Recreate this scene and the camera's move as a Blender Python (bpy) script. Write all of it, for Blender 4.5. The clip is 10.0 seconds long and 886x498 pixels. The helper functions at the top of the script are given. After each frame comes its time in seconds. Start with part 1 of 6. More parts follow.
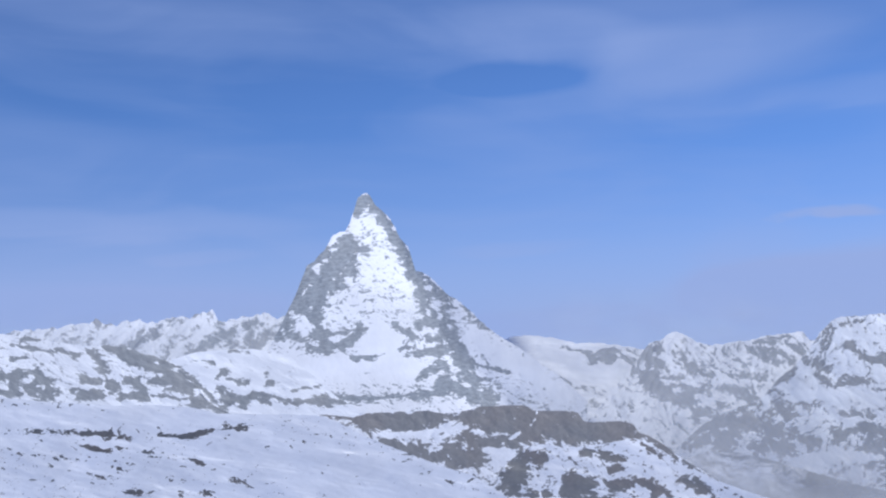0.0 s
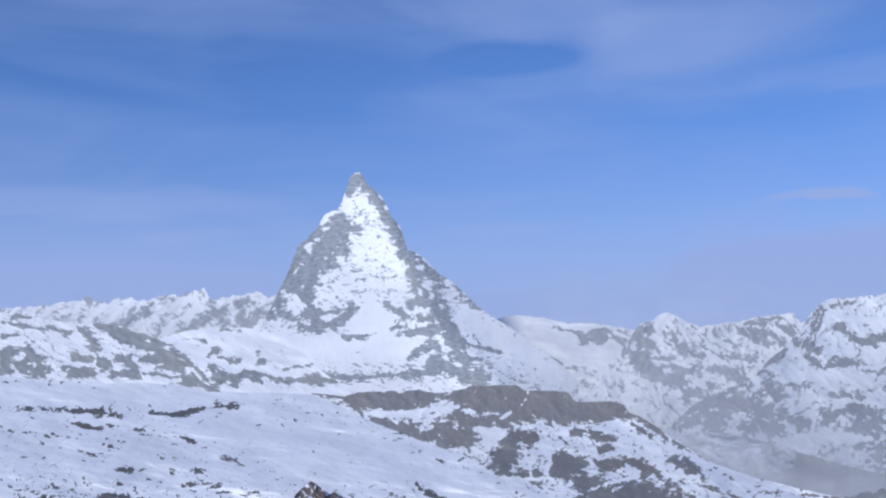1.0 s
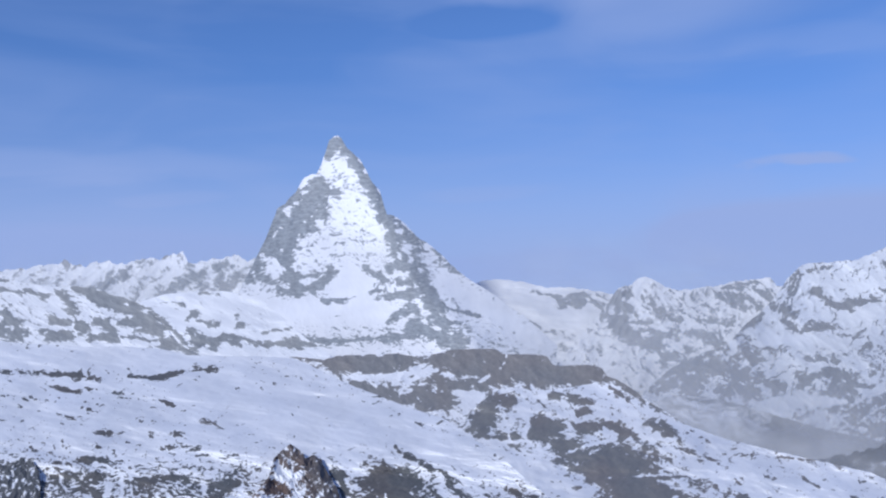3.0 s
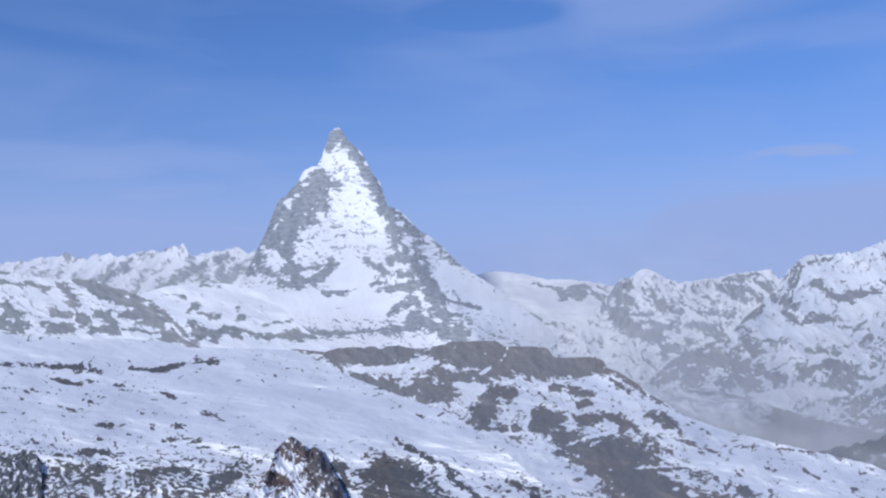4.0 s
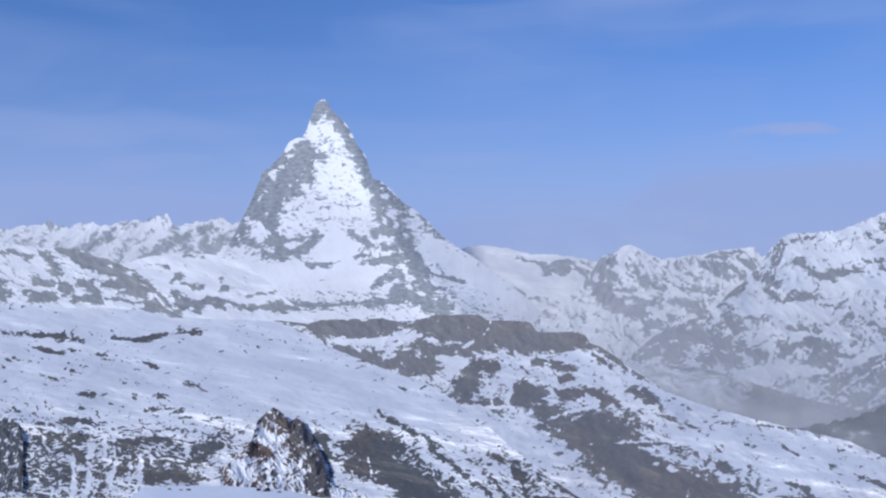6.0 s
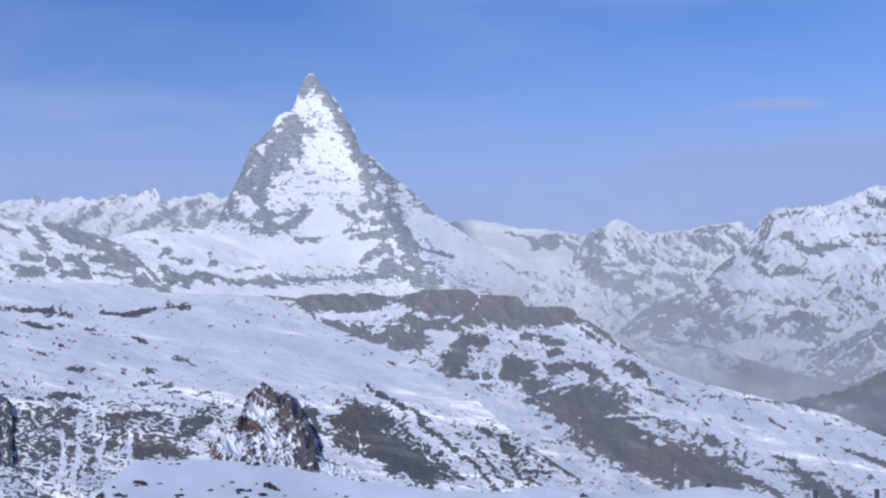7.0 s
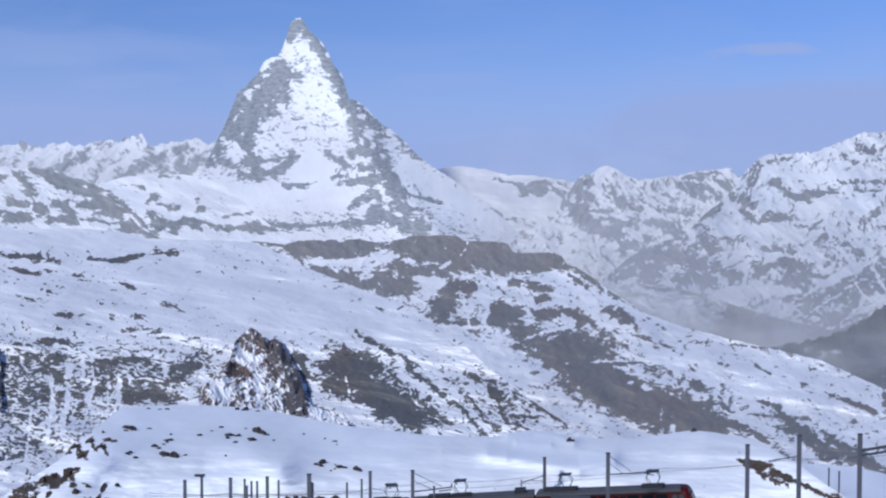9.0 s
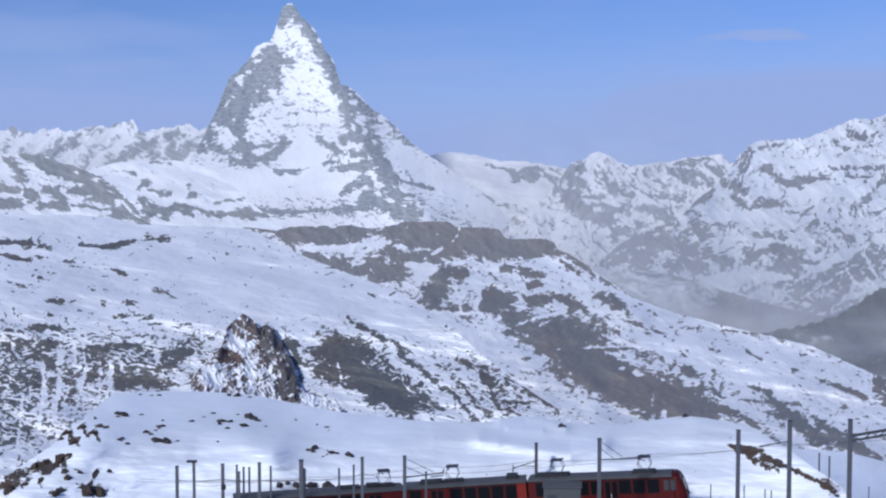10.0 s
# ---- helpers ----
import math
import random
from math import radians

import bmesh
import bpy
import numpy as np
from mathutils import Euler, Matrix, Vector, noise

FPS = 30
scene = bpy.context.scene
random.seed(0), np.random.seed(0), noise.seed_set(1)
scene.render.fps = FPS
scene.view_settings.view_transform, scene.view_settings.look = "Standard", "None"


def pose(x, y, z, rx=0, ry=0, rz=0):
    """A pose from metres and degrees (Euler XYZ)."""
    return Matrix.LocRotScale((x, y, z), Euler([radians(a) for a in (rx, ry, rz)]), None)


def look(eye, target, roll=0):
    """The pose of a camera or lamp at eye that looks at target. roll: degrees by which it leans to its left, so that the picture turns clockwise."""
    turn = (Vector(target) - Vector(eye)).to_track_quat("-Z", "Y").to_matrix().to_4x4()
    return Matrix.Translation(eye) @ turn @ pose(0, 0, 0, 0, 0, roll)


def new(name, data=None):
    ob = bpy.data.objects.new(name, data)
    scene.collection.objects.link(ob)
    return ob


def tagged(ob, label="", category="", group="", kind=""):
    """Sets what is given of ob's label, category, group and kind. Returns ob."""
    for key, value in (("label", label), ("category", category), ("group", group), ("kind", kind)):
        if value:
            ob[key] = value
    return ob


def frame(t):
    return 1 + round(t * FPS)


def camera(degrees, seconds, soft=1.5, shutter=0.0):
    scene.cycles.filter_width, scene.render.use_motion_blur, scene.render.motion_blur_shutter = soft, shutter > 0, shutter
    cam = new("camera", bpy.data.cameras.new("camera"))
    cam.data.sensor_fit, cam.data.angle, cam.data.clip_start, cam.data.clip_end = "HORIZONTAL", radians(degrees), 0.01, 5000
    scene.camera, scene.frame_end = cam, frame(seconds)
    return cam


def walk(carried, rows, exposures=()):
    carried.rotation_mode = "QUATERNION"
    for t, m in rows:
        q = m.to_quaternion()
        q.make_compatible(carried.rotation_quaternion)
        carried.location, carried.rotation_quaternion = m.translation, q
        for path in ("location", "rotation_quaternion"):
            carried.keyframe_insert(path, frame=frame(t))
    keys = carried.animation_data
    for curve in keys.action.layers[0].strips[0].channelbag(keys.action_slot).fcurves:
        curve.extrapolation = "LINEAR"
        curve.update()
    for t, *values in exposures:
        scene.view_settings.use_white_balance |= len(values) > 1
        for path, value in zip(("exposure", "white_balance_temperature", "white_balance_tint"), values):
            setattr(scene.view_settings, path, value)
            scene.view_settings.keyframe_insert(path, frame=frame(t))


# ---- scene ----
cam = camera(40.0, 10.0, 2.2)
EYE = 28.5  # metres above the railway below
# seconds, turn to the left, tilt up, lean to the left
ROWS = [
    (0.0, 3.461, 5.561, -1.108), (0.5, 3.385, 5.134, -0.931), (1.0, 3.100, 4.600, -0.810), (1.5, 2.706, 4.048, -0.696),
    (2.0, 2.335, 3.544, -0.744), (2.5, 2.130, 3.152, -0.719), (4.0, 2.183, 2.521, -0.770), (4.5, 2.125, 2.305, -0.831),
    (5.0, 2.015, 2.056, -0.705), (5.5, 1.780, 1.720, -0.236), (7.0, 0.937, 0.072, -0.075), (7.5, 0.746, -0.621, 0.015),
    (8.0, 0.624, -1.333, 0.032), (8.5, 0.514, -1.972, -0.010), (9.0, 0.382, -2.460, -0.013), (9.5, 0.201, -2.829, -0.051),
    (10.0, 0.0, -3.116, 0.0),
]
walk(cam, [(t, pose(0, 0, EYE, 90 + tilt, 0, turn) @ pose(0, 0, 0, 0, 0, lean)) for t, turn, tilt, lean in ROWS],
     [(0.0, 0.0, 6380, 10), (4.3, 0.0, 6380, 10), (5.0, -0.07, 6380, 10), (5.6, -0.07, 6380, 10), (7.0, -0.01, 6380, 10), (10.0, 0.0, 6380, 10)])

# ---- sky and sun ----
SUN_TURN, SUN_RISE = 138.0, 33.0  # degrees: to the left of the way ahead, above the horizon
sun = new("sun", bpy.data.lights.new("sun", "SUN"))
sun.data.energy, sun.data.angle, sun.data.color = 2.95, radians(6.0), (1.0, 0.97, 0.93)
to_sun = Vector((-math.sin(radians(SUN_TURN)) * math.cos(radians(SUN_RISE)), math.cos(radians(SUN_TURN)) * math.cos(radians(SUN_RISE)), math.sin(radians(SUN_RISE))))
sun.matrix_world = look(to_sun * 200, (0, 0, 0))

world = bpy.data.worlds.new("world")
scene.world = world
world.use_nodes = True


def node(tree, kind, **inputs):
    """A node with its settings: names of inputs (as written in Blender, _ for a blank) or attributes given in at=dict."""
    n = tree.nodes.new(kind)
    for key, value in inputs.pop("at", {}).items():
        setattr(n, key, value)
    for key, value in inputs.items():
        socket = n.inputs[int(key[1:])] if key[0] == "i" and key[1:].isdigit() else n.inputs[key.replace("_", " ")]
        if isinstance(value, bpy.types.NodeSocket):
            tree.links.new(value, socket)
        else:
            socket.default_value = value
    return n


def maths(tree, op, a, b=0.5, clamp=False):
    return node(tree, "ShaderNodeMath", at={"operation": op, "use_clamp": clamp}, i0=a, i1=b).outputs[0]


def mixed(tree, factor, a, b, blend="MIX"):
    n = node(tree, "ShaderNodeMix", at={"data_type": "RGBA", "blend_type": blend})
    for k, value in ((0, factor), (6, a), (7, b)):
        if isinstance(value, bpy.types.NodeSocket):
            tree.links.new(value, n.inputs[k])
        else:
            n.inputs[k].default_value = value
    return n.outputs[2]


def ramp(tree, value, low, high, soft="SMOOTHSTEP"):
    n = node(tree, "ShaderNodeMapRange", at={"interpolation_type": soft}, i0=value, i1=low, i2=high)
    return n.outputs[0]


def rgb(r, g, b):
    return (r, g, b, 1.0)


# thin cloud in the sky: bearing, height, half width, half height in degrees, slope, thickness (minus: a clearer gap)
CLOUDS = [(-15, 12.6, 13, 2.0, -0.04, -0.18), (-20, 16.3, 9, 0.9, -0.03, 0.10), (-0.6, 13.3, 3.4, 0.8, 0.0, -0.27), (1.5, 15.4, 6.5, 1.5, -0.03, 0.24), (9.5, 14.2, 5.5, 1.6, 0.04, 0.22),
          (1.5, 12.2, 5.5, 0.7, 0.06, 0.1), (15, 13.4, 4.5, 1.1, 0.25, -0.1), (15.5, 11.7, 4, 0.7, -0.08, 0.12), (10, 10.2, 6, 1.2, -0.03, -0.12), (-7, 10.2, 8, 1.0, -0.02, -0.05),
          (14.1, 6.5, 2.1, 0.26, -0.03, 0.6), (15, 3.5, 8.5, 1.5, 0.07, 0.42), (-1.2, 5.3, 3, 0.4, 0.05, 0.14), (-20, 6.8, 9, 0.7, -0.01, 0.24), (-14.6, 5.3, 2, 0.3, 0.02, 0.14), (-20, 3.1, 9, 1.0, 0.0, 0.2)]


def paint_sky():
    """Nishita sky with thin high cloud drawn out in long streaks, thicker towards the horizon."""
    t = world.node_tree
    t.nodes.clear()
    sky = node(t, "ShaderNodeTexSky", at={"sky_type": "NISHITA", "sun_disc": False, "sun_elevation": radians(SUN_RISE),
               "sun_rotation": radians(-SUN_TURN), "altitude": 3000.0, "air_density": 1.0, "dust_density": 0.6, "ozone_density": 2.0})
    way = node(t, "ShaderNodeTexCoord").outputs["Generated"]
    cut = node(t, "ShaderNodeSeparateXYZ", Vector=way)
    rise = cut.outputs[2]
    wide = node(t, "ShaderNodeMapping", Vector=way, Scale=(2.2, 2.2, 6.5), Rotation=(0.0, radians(4), 0.0), Location=(0.4, 0.2, 0.35))
    broad = node(t, "ShaderNodeTexNoise", Vector=wide.outputs[0], Scale=2.3, Detail=4.0, Roughness=0.5, Distortion=0.8).outputs[0]
    fine = node(t, "ShaderNodeMapping", Vector=way, Scale=(3.0, 3.0, 26.0), Rotation=(0.0, radians(-3), 0.0))
    streak = node(t, "ShaderNodeTexNoise", Vector=fine.outputs[0], Scale=2.4, Detail=4.0, Roughness=0.5, Distortion=0.3).outputs[0]
    bearing = maths(t, "MULTIPLY", maths(t, "ARCTAN2", cut.outputs[0], cut.outputs[1]), 57.3)
    height = maths(t, "MULTIPLY", maths(t, "ARCSINE", rise), 57.3)
    bearing = maths(t, "ADD", bearing, maths(t, "MULTIPLY", maths(t, "SUBTRACT", broad, 0.5), 9.0))
    height = maths(t, "ADD", height, maths(t, "MULTIPLY", maths(t, "SUBTRACT", broad, 0.5), 1.6))
    veil = maths(t, "ADD", maths(t, "MULTIPLY", ramp(t, broad, 0.36, 0.68), 0.14), maths(t, "MULTIPLY", ramp(t, streak, 0.42, 0.72), 0.05))
    for a, h, w, k, slope, thick in CLOUDS:
        x = maths(t, "SUBTRACT", bearing, a)
        y = maths(t, "SUBTRACT", maths(t, "SUBTRACT", height, h), maths(t, "MULTIPLY", x, slope))
        r = maths(t, "ADD", maths(t, "POWER", maths(t, "ABSOLUTE", maths(t, "DIVIDE", x, w)), 2.0), maths(t, "POWER", maths(t, "ABSOLUTE", maths(t, "DIVIDE", y, k)), 2.0))
        veil = maths(t, "ADD", veil, maths(t, "MULTIPLY", ramp(t, r, 1.7, 0.15), thick))
    low = ramp(t, rise, 0.15, 0.03)
    cloud = maths(t, "ADD", maths(t, "ADD", veil, 0.14), maths(t, "MULTIPLY", low, 0.78), True)
    blue = mixed(t, 1.0, sky.outputs[0], mixed(t, ramp(t, rise, 0.24, 0.07), rgb(*SKY_TINT), rgb(*LOW_TINT)), "MULTIPLY")
    colour = mixed(t, cloud, blue, rgb(*CLOUD))
    back = node(t, "ShaderNodeBackground", Color=colour, Strength=SKY_STRENGTH)
    node(t, "ShaderNodeOutputWorld", Surface=back.outputs[0])


SKY_TINT, LOW_TINT, CLOUD, SKY_STRENGTH = (0.57, 0.79, 1.2), (0.53, 0.67, 1.03), (3.1, 4.18, 7.55), 0.1
paint_sky()

# ---- materials ----


def fresh(name):
    m = bpy.data.materials.new(name)
    m.use_nodes = True
    m.node_tree.nodes.clear()
    return m, m.node_tree


def finish(t, **inputs):
    shade = node(t, "ShaderNodeBsdfPrincipled", **inputs)
    node(t, "ShaderNodeOutputMaterial", Surface=shade.outputs[0])
    return shade


def snow_and_rock(name, grain, rock, second_tone, stretch=(1, 1), lean=0.0, mix=0.5, sharp=0.16, snow=(0.84, 0.87, 0.92), bump=0.3, contrast=0.2, swell=0.6):
    """Snow lying on rock. grain: thousandths of the distance across the smallest patches; the attribute rockiness says where the ground is bare;
    stretch draws the patches out along the beds of the rock, which lean by that many degrees."""
    m, t = fresh(name)
    bare = node(t, "ShaderNodeAttribute", at={"attribute_name": "rockiness"}).outputs["Fac"]
    place = node(t, "ShaderNodeUVMap", at={"uv_map": "survey"}).outputs[0]
    turned = node(t, "ShaderNodeMapping", Vector=node(t, "ShaderNodeMapping", Vector=place, Rotation=(0.0, 0.0, radians(lean))).outputs[0], Scale=(1 / stretch[0], 1 / stretch[1], 1)).outputs[0]
    small = node(t, "ShaderNodeTexNoise", Vector=turned, Scale=0.34 / grain, Detail=7.0, Roughness=0.74, Distortion=0.35).outputs[0]
    large = node(t, "ShaderNodeTexNoise", Vector=place, Scale=0.02 / grain, Detail=3.0).outputs[0]
    level = maths(t, "ADD", bare, maths(t, "MULTIPLY", maths(t, "SUBTRACT", small, 0.5), mix * 5.5))
    mask = ramp(t, level, 0.5 - sharp, 0.5 + sharp)
    crumb = node(t, "ShaderNodeTexNoise", Vector=turned, Scale=0.5 / grain, Detail=5.0, Roughness=0.65).outputs[0]
    stone = mixed(t, ramp(t, large, 0.42, 0.6), rgb(*rock), rgb(*second_tone))
    stone = mixed(t, ramp(t, crumb, 0.3, 0.72), mixed(t, 1.0, stone, rgb(*[1 - contrast] * 3), "MULTIPLY"), mixed(t, 1.0, stone, rgb(*[1 + contrast] * 3), "MULTIPLY"))
    drift = node(t, "ShaderNodeTexNoise", Vector=turned, Scale=0.035 / grain, Detail=4.0, Roughness=0.5).outputs[0]
    white = mixed(t, ramp(t, drift, 0.3, 0.7), rgb(*[c * 0.88 for c in snow]), rgb(*snow))
    colour = mixed(t, mask, white, stone)
    height = maths(t, "ADD", maths(t, "MULTIPLY", crumb, maths(t, "ADD", maths(t, "MULTIPLY", mask, 0.9), 0.1)), maths(t, "MULTIPLY", drift, swell))
    relief = node(t, "ShaderNodeBump", Strength=bump, Distance=1.0, Height=maths(t, "MULTIPLY", height, maths(t, "MULTIPLY", node(t, "ShaderNodeAttribute", at={"attribute_name": "away"}).outputs["Fac"], grain * 0.8))).outputs[0]
    finish(t, Base_Color=colour, Roughness=maths(t, "ADD", maths(t, "MULTIPLY", mask, 0.3), 0.6), Normal=relief, Specular_IOR_Level=0.2)
    return m


def painted(name, colour, rough=0.5, metal=0.0, wear=0.25, scale=6.0):
    """Paint, metal or plastic with faint dirt at two scales."""
    m, t = fresh(name)
    place = node(t, "ShaderNodeTexCoord").outputs["Object"]
    dirt = node(t, "ShaderNodeTexNoise", Vector=place, Scale=scale, Detail=6.0, Roughness=0.6).outputs[0]
    stain = node(t, "ShaderNodeTexNoise", Vector=place, Scale=scale * 0.15, Detail=3.0).outputs[0]
    worn = maths(t, "MULTIPLY", maths(t, "ADD", ramp(t, dirt, 0.4, 0.7), ramp(t, stain, 0.4, 0.7)), wear, True)
    tone = mixed(t, worn, rgb(*colour), rgb(*[0.6 * c + 0.004 for c in colour]))
    relief = node(t, "ShaderNodeBump", Strength=0.15, Distance=0.01, Height=dirt).outputs[0]
    finish(t, Base_Color=tone, Roughness=maths(t, "ADD", maths(t, "MULTIPLY", dirt, 0.2), rough - 0.1), Metallic=metal, Normal=relief, Specular_IOR_Level=0.25)
    return m


# ---- the lie of the land ----
# Bearings and rises are given in thousandths of the distance from the eye: to the right of the way ahead, and up.


def perlin(x, y, seed=0):
    """Smooth noise of about -0.7 to 0.7, one unit from bump to bump."""
    table = np.random.RandomState(seed).permutation(512)
    table = np.concatenate([table, table])
    xi, yi = np.floor(x).astype(int), np.floor(y).astype(int)
    xf, yf = x - xi, y - yi
    xi, yi = xi & 511, yi & 511
    u, v = xf * xf * xf * (xf * (xf * 6 - 15) + 10), yf * yf * yf * (yf * (yf * 6 - 15) + 10)

    def corner(i, j):
        turn = table[table[(xi + i) & 511] + ((yi + j) & 511)] * (2 * np.pi / 512)
        return np.cos(turn) * (xf - i) + np.sin(turn) * (yf - j)

    low = corner(0, 0) + u * (corner(1, 0) - corner(0, 0))
    high = corner(0, 1) + u * (corner(1, 1) - corner(0, 1))
    return low + v * (high - low)


def layered(x, y, octaves=5, seed=0, keep=0.5, ridged=False):
    total, gain = 0.0, 1.0
    for k in range(octaves):
        n = perlin(x * 2.03 ** k + 17.3 * k, y * 2.03 ** k + 9.1 * k, seed + k)
        total = total + gain * ((0.5 - 2 * np.abs(n)) if ridged else n)
        gain *= keep
    return total


def to_line(x, y, line):
    """How far each place is from a line of places."""
    near = np.full(x.shape, 1e9)
    for (x0, y0), (x1, y1) in zip(line[:-1], line[1:]):
        k = np.clip(((x - x0) * (x1 - x0) + (y - y0) * (y1 - y0)) / ((x1 - x0) ** 2 + (y1 - y0) ** 2), 0, 1)
        near = np.minimum(near, np.hypot(x - x0 - k * (x1 - x0), y - y0 - k * (y1 - y0)))
    return near


def bareness(bearing, rise, patches, bands, base, seed, ragged=5.0, mottle=()):
    """How bare of snow the ground is: a base, mottling of (length, height, lean, strength) each, and round or long patches
    (bearing, rise, half length, half width, lean, strength) with ragged borders, and bands (strength, half width, line of places) that follow a rib,
    a ledge or, where the strength is below nothing, a snow gully. Also gives the patch or band that each place belongs to."""
    out = np.full(bearing.shape, float(base))
    wx = bearing + ragged * layered(bearing / 14, rise / 11, 5, seed + 40, 0.62)
    wy = rise + 0.7 * ragged * layered(bearing / 14, rise / 11, 5, seed + 60, 0.62)
    mx = bearing + 9 * layered(bearing / 30, rise / 22, 3, seed + 120)
    my = rise + 9 * layered(bearing / 30, rise / 22, 3, seed + 130)
    for number, (length, height, lean, strength) in enumerate(mottle):
        c, s = math.cos(radians(lean)), math.sin(radians(lean))
        out = out + strength * layered((mx * c + my * s) / length, (my * c - mx * s) / height, 5, seed + 80 + 7 * number, 0.6)
    owner, best = np.full(bearing.shape, -1), np.full(bearing.shape, 0.5)
    sides = []
    for a, e, long, wide, lean, strength in patches:
        c, s = math.cos(radians(lean)), math.sin(radians(lean))
        loose = min(1.0, max(0.12, min(long, wide) / 6))
        dx, dy = bearing + (wx - bearing) * loose - a, rise + (wy - rise) * loose - e
        sides.append((np.s_[:], np.sqrt(((dx * c + dy * s) / long) ** 2 + ((dy * c - dx * s) / wide) ** 2), strength, 1.4))
    uneven = np.clip(1 + 1.3 * layered(bearing / 13, rise / 8, 5, seed + 150, 0.6), 0.35, 2.0) if bands else None
    for strength, wide, line in bands:
        places = np.array(line)
        low, high = places.min(0) - 4 * wide - ragged, places.max(0) + 4 * wide + ragged
        near = (bearing > low[0]) & (bearing < high[0]) & (rise > low[1]) & (rise < high[1])
        loose = min(1.0, max(0.35, wide / 4))
        dx, dy = bearing[near] + (wx[near] - bearing[near]) * loose, rise[near] + (wy[near] - rise[near]) * loose
        sides.append((near, to_line(dx, dy, line) / (wide * (uneven[near] if strength > 0 else 1)), strength, 2.2))
    for number, (near, r, strength, border) in enumerate(sides):
        fade = np.clip(0.5 + (1 - r) / border, 0, 1)
        fade = fade * fade * (3 - 2 * fade)
        out[near] += strength * fade
        if strength >= 0.7:
            ahead = fade > best[near]
            owner[near] = np.where(ahead, number, owner[near])
            best[near] = np.maximum(best[near], fade)
    return out, owner


def sheet_normals(P):
    n = np.cross(np.gradient(P, axis=0), np.gradient(P, axis=1))
    n = n / np.maximum(np.linalg.norm(n, axis=-1, keepdims=True), 1e-9)
    return n * np.where(n[..., 2:3].mean() < 0, -1.0, 1.0)


def surface(name, points, faces, normals, material, layers=None, survey=None):
    """A smooth mesh from points and four-cornered faces; layers: named values at the points; survey: its two map coordinates."""
    used, faces = np.unique(faces, return_inverse=True)
    faces = faces.reshape(-1, 4)
    mesh = bpy.data.meshes.new(name)
    mesh.vertices.add(len(used))
    mesh.vertices.foreach_set("co", points[used].reshape(-1).astype(np.float32))
    mesh.loops.add(faces.size)
    mesh.loops.foreach_set("vertex_index", faces.reshape(-1).astype(np.int32))
    mesh.polygons.add(len(faces))
    mesh.polygons.foreach_set("loop_start", np.arange(0, faces.size, 4, dtype=np.int32))
    mesh.polygons.foreach_set("use_smooth", np.ones(len(faces), dtype=bool))
    mesh.update(calc_edges=True)
    for key, values in (layers or {}).items():
        mesh.attributes.new(key, "FLOAT", "POINT").data.foreach_set("value", values[used].astype(np.float32))
    if survey is not None:
        mesh.uv_layers.new(name="survey").data.foreach_set("uv", survey[used][faces.reshape(-1)].reshape(-1).astype(np.float32))
    if normals is not None:
        mesh.normals_split_custom_set_from_vertices(normals[used].tolist())
    mesh.materials.append(material)
    return new(name, mesh)


def grid_faces(n, k):
    i = (np.arange(n - 1)[:, None] * k + np.arange(k - 1)[None, :])
    return np.stack([i, i + 1, i + k + 1, i + k], -1)


def low_ground(distance):
    """The height of the ground that lies under all the slopes."""
    return EYE - 1.7 - 0.285 * np.logaddexp(0, distance - 5.0)


SLOPES = {}


def separate(of, least):
    """Numbers each connected patch of cells on its own; patches of fewer cells than least become part of the main sheet."""
    left, fresh_number = {(i, j): of[i, j] for i, j in zip(*np.nonzero(of >= 0))}, 0
    out = np.full(of.shape, -1)
    while left:
        first, number = left.popitem()
        found, edge = [first], [first]
        while edge:
            i, j = edge.pop()
            for cell in ((i + 1, j), (i - 1, j), (i, j + 1), (i, j - 1)):
                if left.get(cell, -1) == number:
                    del left[cell]
                    found.append(cell)
                    edge.append(cell)
        if len(found) >= least:
            rows, columns = np.array(found).T
            out[rows, columns] = fresh_number
            fresh_number += 1
    return out


